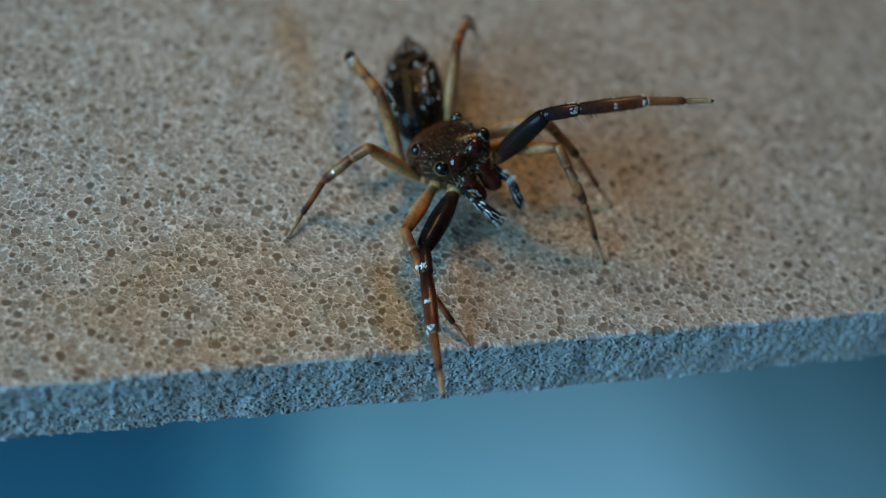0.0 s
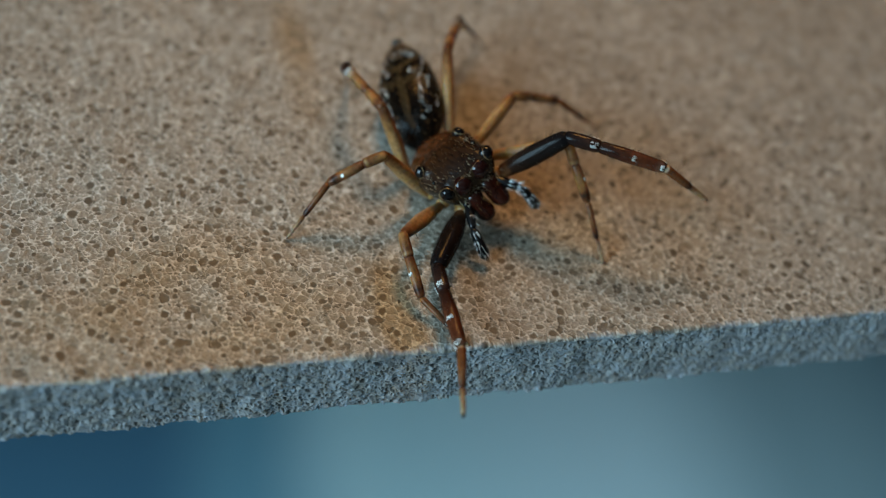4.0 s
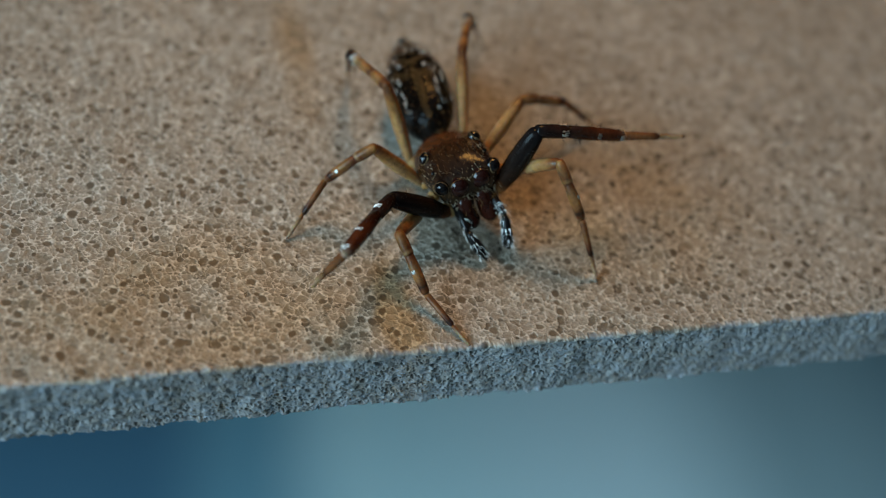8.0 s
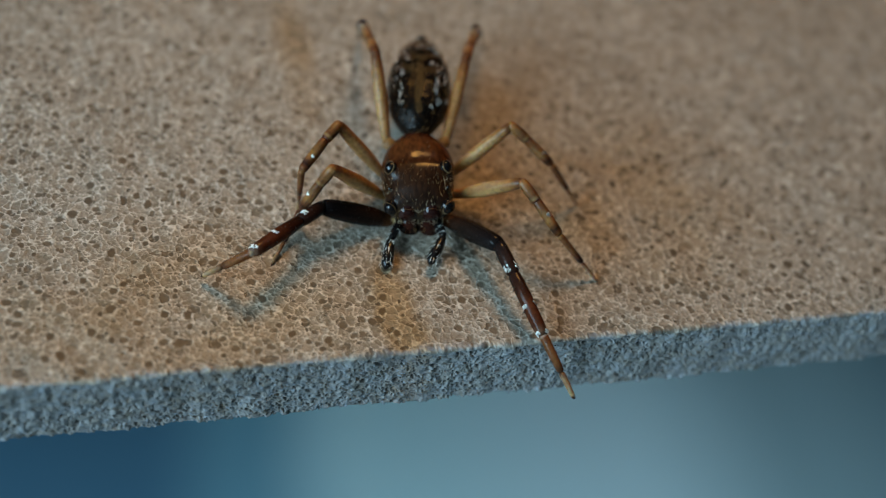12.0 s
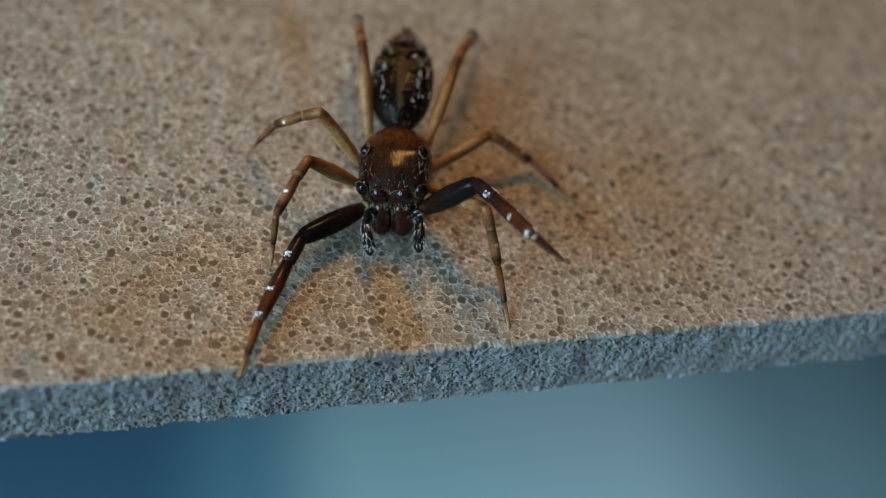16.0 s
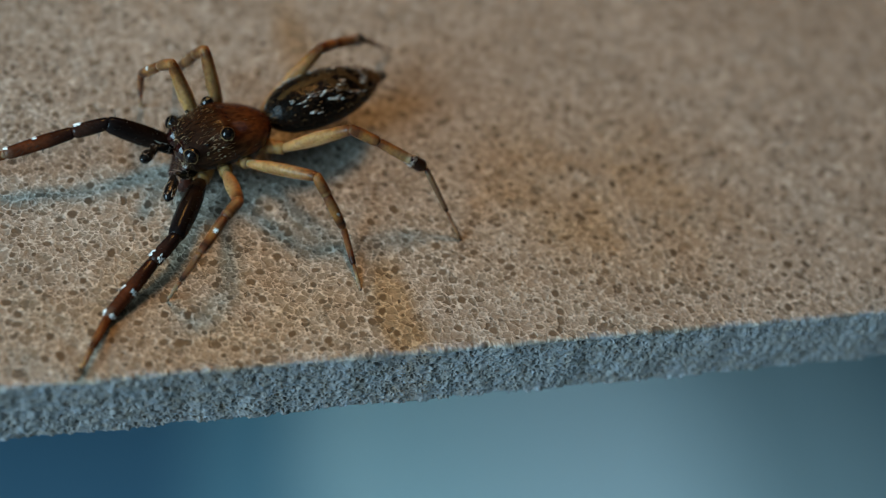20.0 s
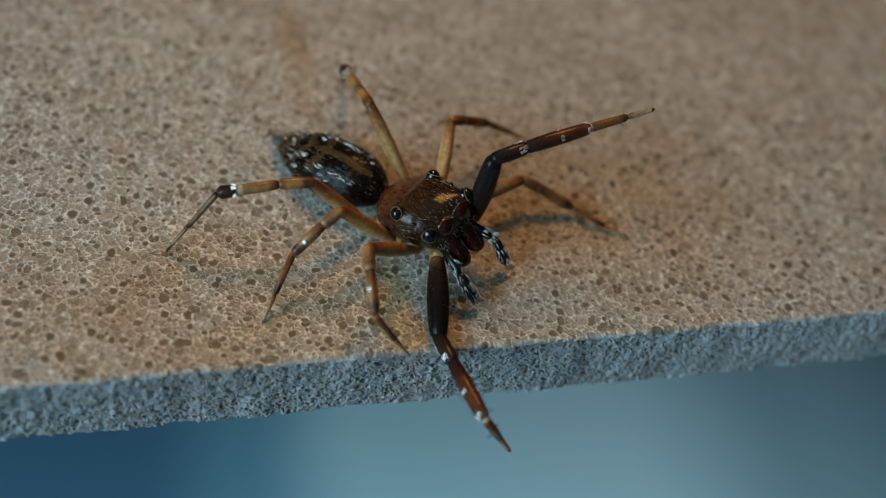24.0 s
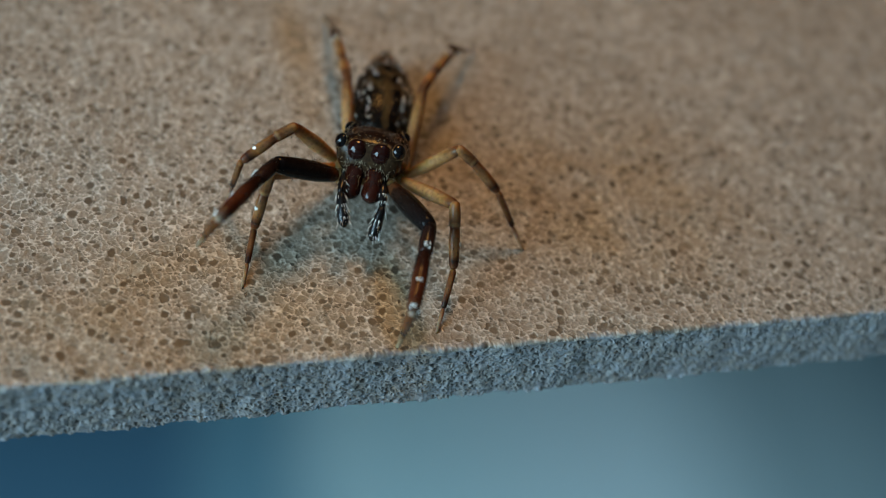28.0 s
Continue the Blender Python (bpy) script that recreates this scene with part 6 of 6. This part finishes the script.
    key(22.8, (-0.10, 6.00, 0.92, -365.0, 8.7, 6.7), (5.8, 2.8),
        (2.16, -0.77, -0.62), (1.97, 0.57, -0.86),
        (2.19, 3.46, 1.20, 4.53, 2.11, 0.68, 5.18, 2.02, 1.09),
        (0.29, 3.21, 1.99, 1.27, 2.00, 1.27, 2.19, 2.02, 0.00),
        (-0.92, 3.69, 1.52, -1.59, 2.36, 1.13, -1.03, 0.97, 0.00),
        (-2.85, 4.04, 2.28, -4.51, 2.41, 1.70, -5.23, 1.07, 0.00),
        (1.27, 7.39, 3.25, 3.76, 8.13, 3.40, 4.09, 9.46, 2.92),
        (0.51, 8.86, 1.46, 1.15, 9.75, 1.24, 2.58, 10.23, 0.00),
        (-1.24, 8.83, 1.97, -1.07, 10.21, 1.55, -0.29, 11.45, 0.00),
        (-3.18, 7.34, 2.54, -5.13, 8.54, 1.80, -6.17, 9.50, 0.00))
    key(23.5, (0.21, 3.68, 0.84, -412.8, 13.3, 14.2), (3.3, 5.4),
        (2.29, -0.94, -0.82), (2.01, 0.64, -1.16),
        (-0.10, 0.29, 0.33, 0.35, -2.44, 0.36, 0.56, -4.24, 0.70),
        (-1.88, 1.76, 2.23, -1.92, 0.15, 1.52, -0.90, -0.07, 0.00),
        (-2.37, 3.14, 2.17, -3.62, 2.70, 1.12, -4.52, 1.37, 0.00),
        (-2.97, 4.24, 2.14, -5.41, 4.28, 1.88, -6.79, 4.00, 0.00),
        (2.21, 2.86, 3.24, 4.77, 2.00, 3.84, 6.59, 2.10, 3.49),
        (3.26, 5.00, 1.01, 4.76, 4.46, 0.28, 6.22, 3.35, 0.00),
        (1.33, 6.55, 1.95, 2.72, 7.20, 1.21, 4.17, 7.67, 0.00),
        (-1.06, 6.60, 2.61, -1.38, 8.93, 1.94, -1.01, 10.21, 0.00))
    key(24, (0.21, 3.68, 0.84, -412.8, 13.4, 14.3), (3.3, 5.5),
        (2.33, -0.98, -0.87), (2.01, 0.66, -1.25),
        (-0.08, 0.32, 0.21, 0.49, -2.38, 0.40, 1.43, -2.47, -1.20),
        (-1.88, 1.76, 2.24, -1.92, 0.15, 1.52, -0.90, -0.07, 0.00),
        (-2.37, 3.14, 2.17, -3.62, 2.70, 1.12, -4.52, 1.37, 0.00),
        (-2.97, 4.24, 2.14, -5.41, 4.28, 1.88, -6.79, 4.00, 0.00),
        (1.61, 3.47, 3.47, 4.29, 4.02, 3.89, 6.08, 4.20, 4.32),
        (3.26, 5.01, 1.00, 4.76, 4.48, 0.26, 6.22, 3.35, 0.00),
        (1.33, 6.55, 1.95, 2.72, 7.20, 1.21, 4.17, 7.67, 0.00),
        (-1.06, 6.60, 2.61, -1.38, 8.93, 1.94, -1.01, 10.21, 0.00))
    key(24.5, (0.22, 3.68, 0.84, -412.5, 13.1, 14.0), (2.9, 5.1),
        (2.48, -1.02, -0.32), (2.32, 0.31, -0.57),
        (-0.54, 0.40, 1.43, -0.36, -2.22, 0.57, -0.17, -3.84, -0.31),
        (-1.88, 1.76, 2.23, -1.92, 0.15, 1.52, -0.90, -0.07, 0.00),
        (-2.37, 3.15, 2.16, -3.65, 2.68, 1.15, -4.52, 1.37, 0.00),
        (-2.97, 4.24, 2.14, -5.41, 4.27, 1.88, -6.79, 4.00, 0.00),
        (1.51, 3.61, 3.46, 4.14, 4.47, 3.64, 5.80, 4.57, 4.44),
        (3.26, 5.01, 0.99, 4.76, 4.48, 0.25, 6.22, 3.35, 0.00),
        (1.34, 6.55, 1.95, 2.72, 7.20, 1.21, 4.17, 7.67, 0.00),
        (-1.05, 6.61, 2.60, -1.38, 8.95, 1.95, -1.01, 10.21, 0.00))
    key(25, (0.23, 3.68, 0.84, -412.0, 12.9, 13.7), (2.6, 4.8),
        (2.64, -1.05, 0.23), (2.63, -0.04, 0.10),
        (-0.87, 0.50, 0.95, -1.00, -2.24, 0.52, -1.19, -4.04, 0.14),
        (-1.88, 1.76, 2.23, -1.92, 0.15, 1.52, -0.90, -0.07, 0.00),
        (-2.38, 3.15, 2.15, -3.68, 2.64, 1.18, -4.52, 1.37, 0.00),
        (-2.97, 4.23, 2.15, -5.41, 4.28, 1.88, -6.79, 4.00, 0.00),
        (2.00, 5.47, 1.81, 4.58, 6.11, 2.58, 6.25, 6.18, 3.38),
        (3.26, 5.02, 0.99, 4.77, 4.49, 0.24, 6.22, 3.35, 0.00),
        (1.33, 6.55, 1.95, 2.72, 7.20, 1.21, 4.17, 7.67, 0.00),
        (-1.05, 6.62, 2.60, -1.38, 8.96, 1.96, -1.01, 10.21, 0.00))
    key(25.3, (0.00, 3.64, 0.90, -416.8, 8.5, 11.3), (2.9, -3.3),
        (2.44, -0.89, -0.12), (2.53, 0.15, -0.16),
        (-1.32, 0.64, 1.73, -1.85, -2.08, 1.58, -2.18, -3.89, 1.66),
        (-2.07, 1.63, 2.33, -1.94, 0.15, 1.47, -0.90, -0.07, 0.00),
        (-2.47, 2.89, 2.39, -3.71, 2.55, 1.29, -4.52, 1.37, 0.00),
        (-3.08, 4.09, 2.42, -5.32, 4.63, 1.67, -6.79, 4.00, 0.00),
        (1.47, 5.63, 1.80, 3.87, 6.88, 2.43, 5.41, 7.88, 2.61),
        (3.17, 4.74, 1.18, 4.68, 4.33, 0.42, 6.22, 3.35, 0.00),
        (1.29, 6.40, 2.08, 2.59, 7.11, 1.26, 4.17, 7.67, 0.00),
        (-1.05, 6.60, 2.72, -1.35, 8.88, 1.89, -1.01, 10.21, 0.00))
    key(25.6, (-0.18, 4.37, 0.90, -433.1, 17.8, 16.9), (1.6, 14.7),
        (2.04, -0.58, -0.83), (2.31, 0.53, -0.69),
        (-2.01, 1.53, 1.52, -2.56, -1.18, 1.69, -3.02, -2.97, 1.79),
        (-2.48, 2.65, 2.31, -2.74, 1.04, 1.76, -2.34, 1.01, 0.00),
        (-2.63, 3.59, 2.16, -3.85, 2.47, 1.78, -4.32, 1.85, 0.00),
        (-2.67, 5.90, 2.24, -3.86, 7.93, 1.67, -4.06, 9.85, 0.00),
        (1.25, 4.04, 3.71, 3.89, 4.87, 3.51, 5.45, 5.72, 3.01),
        (3.10, 4.70, 1.09, 4.61, 4.18, 0.40, 6.22, 3.35, 0.00),
        (1.31, 7.03, 1.85, 2.71, 7.54, 1.10, 4.17, 7.67, 0.00),
        (-0.66, 7.02, 2.76, -0.98, 9.28, 1.89, -0.66, 10.81, 0.00))
    key(26, (-0.85, 4.76, 1.04, -441.1, 34.6, 18.5), (-5.1, 29.7),
        (1.72, -0.33, -1.41), (2.14, 0.85, -1.11),
        (-3.00, 2.21, 1.92, -3.79, -0.35, 2.63, -4.40, -2.06, 2.97),
        (-3.17, 2.75, 2.19, -2.99, 1.06, 1.73, -2.34, 1.01, 0.00),
        (-3.26, 3.88, 2.14, -4.04, 3.60, 0.66, -4.32, 1.85, 0.00),
        (-2.77, 6.23, 2.24, -3.90, 8.36, 1.81, -4.06, 9.85, 0.00),
        (1.26, 3.59, 3.54, 3.82, 3.35, 2.50, 5.29, 3.58, 1.41),
        (1.92, 3.60, 2.28, 2.77, 2.73, 1.01, 3.23, 1.24, 0.00),
        (1.31, 7.04, 1.95, 2.74, 7.47, 1.14, 4.17, 7.67, 0.00),
        (-0.86, 7.28, 2.63, -1.13, 9.62, 1.97, -0.66, 10.81, 0.00))
    key(26.5, (-0.84, 4.97, 0.96, -446.1, 23.4, 18.3), (3.0, 15.7),
        (2.20, -0.57, -0.78), (2.41, 0.83, -0.62),
        (-3.48, 3.16, 2.00, -4.72, 0.86, 2.92, -5.41, 1.09, 1.23),
        (-3.34, 3.04, 1.82, -3.16, 1.35, 1.67, -2.34, 1.01, 0.00),
        (-3.25, 4.12, 2.03, -4.13, 3.69, 0.66, -4.32, 1.85, 0.00),
        (-2.57, 6.45, 2.45, -3.64, 8.52, 1.78, -4.06, 9.85, 0.00),
        (1.40, 3.17, 2.87, 3.11, 1.52, 1.47, 4.21, 1.54, 0.00),
        (1.77, 3.48, 2.32, 2.63, 2.43, 1.22, 3.23, 1.24, 0.00),
        (1.35, 7.23, 1.63, 2.75, 7.79, 0.91, 4.17, 7.67, 0.00),
        (0.10, 8.90, 1.19, 0.75, 11.16, 0.54, 1.48, 13.09, -0.57))
    key(27, (-0.94, 4.92, 1.00, -456.6, 24.4, 16.4), (5.3, 25.5),
        (2.68, -0.82, -0.15), (2.69, 0.81, -0.12),
        (-3.68, 3.45, 2.25, -5.21, 1.29, 3.07, -6.04, 1.74, 1.48),
        (-3.47, 3.05, 1.75, -3.18, 1.32, 1.62, -2.34, 1.01, 0.00),
        (-2.91, 4.75, 2.63, -4.30, 5.15, 1.72, -5.18, 5.16, 0.00),
        (-2.40, 6.56, 2.53, -3.60, 8.62, 1.95, -4.06, 9.85, 0.00),
        (0.99, 2.77, 2.93, 1.68, 0.10, 2.70, 2.42, -0.05, 1.01),
        (1.64, 3.31, 2.41, 2.59, 2.49, 1.17, 3.23, 1.24, 0.00),
        (1.27, 7.04, 1.87, 2.72, 7.49, 1.12, 4.17, 7.67, 0.00),
        (0.68, 8.47, 1.59, 1.93, 10.56, 1.28, 3.49, 11.76, 0.00))
    key(27.4, (-0.99, 5.51, 0.95, -458.5, 19.1, 8.0), (7.3, 16.4),
        (2.51, -0.59, -0.47), (2.38, 0.73, -0.56),
        (-3.36, 4.82, 2.99, -4.84, 6.50, 1.36, -5.86, 7.66, 0.35),
        (-3.41, 3.54, 1.67, -2.99, 2.82, 0.16, -2.34, 1.01, 0.00),
        (-2.96, 5.17, 2.62, -4.42, 5.27, 1.76, -5.18, 5.16, 0.00),
        (-2.11, 6.94, 2.77, -3.30, 8.93, 2.02, -4.06, 9.85, 0.00),
        (0.89, 2.90, 2.19, 0.79, 0.14, 1.95, 0.31, -1.63, 2.16),
        (1.63, 3.64, 1.97, 2.53, 2.52, 0.99, 3.23, 1.24, 0.00),
        (1.28, 7.60, 1.41, 2.78, 8.05, 0.78, 4.29, 7.15, 0.00),
        (0.71, 8.55, 2.06, 1.98, 10.52, 1.44, 3.49, 11.76, 0.00))
    key(28, (-1.08, 5.59, 0.92, -473.6, 32.7, 2.0), (12.4, 35.7),
        (2.19, -0.16, -1.06), (1.81, 0.58, -1.38),
        (-3.92, 4.50, 2.62, -5.53, 2.31, 3.10, -6.05, 2.87, 1.42),
        (-4.01, 4.70, 2.02, -4.43, 4.30, 0.36, -4.91, 2.55, 0.00),
        (-3.23, 5.93, 2.54, -4.69, 5.37, 1.89, -5.05, 5.64, 0.00),
        (-1.19, 9.22, 1.31, -1.18, 11.65, 1.01, -1.18, 13.77, 0.00),
        (-0.13, 2.46, 2.10, -1.08, -0.13, 1.96, -1.21, 0.12, 0.13),
        (0.65, 3.09, 2.22, 0.59, 2.00, 0.83, -0.09, 0.50, 0.00),
        (1.07, 4.72, 2.62, 2.26, 4.14, 1.55, 2.99, 3.18, 0.00),
        (0.90, 8.30, 1.60, 2.29, 10.30, 1.37, 3.49, 11.76, 0.00))
    animate()


motions()
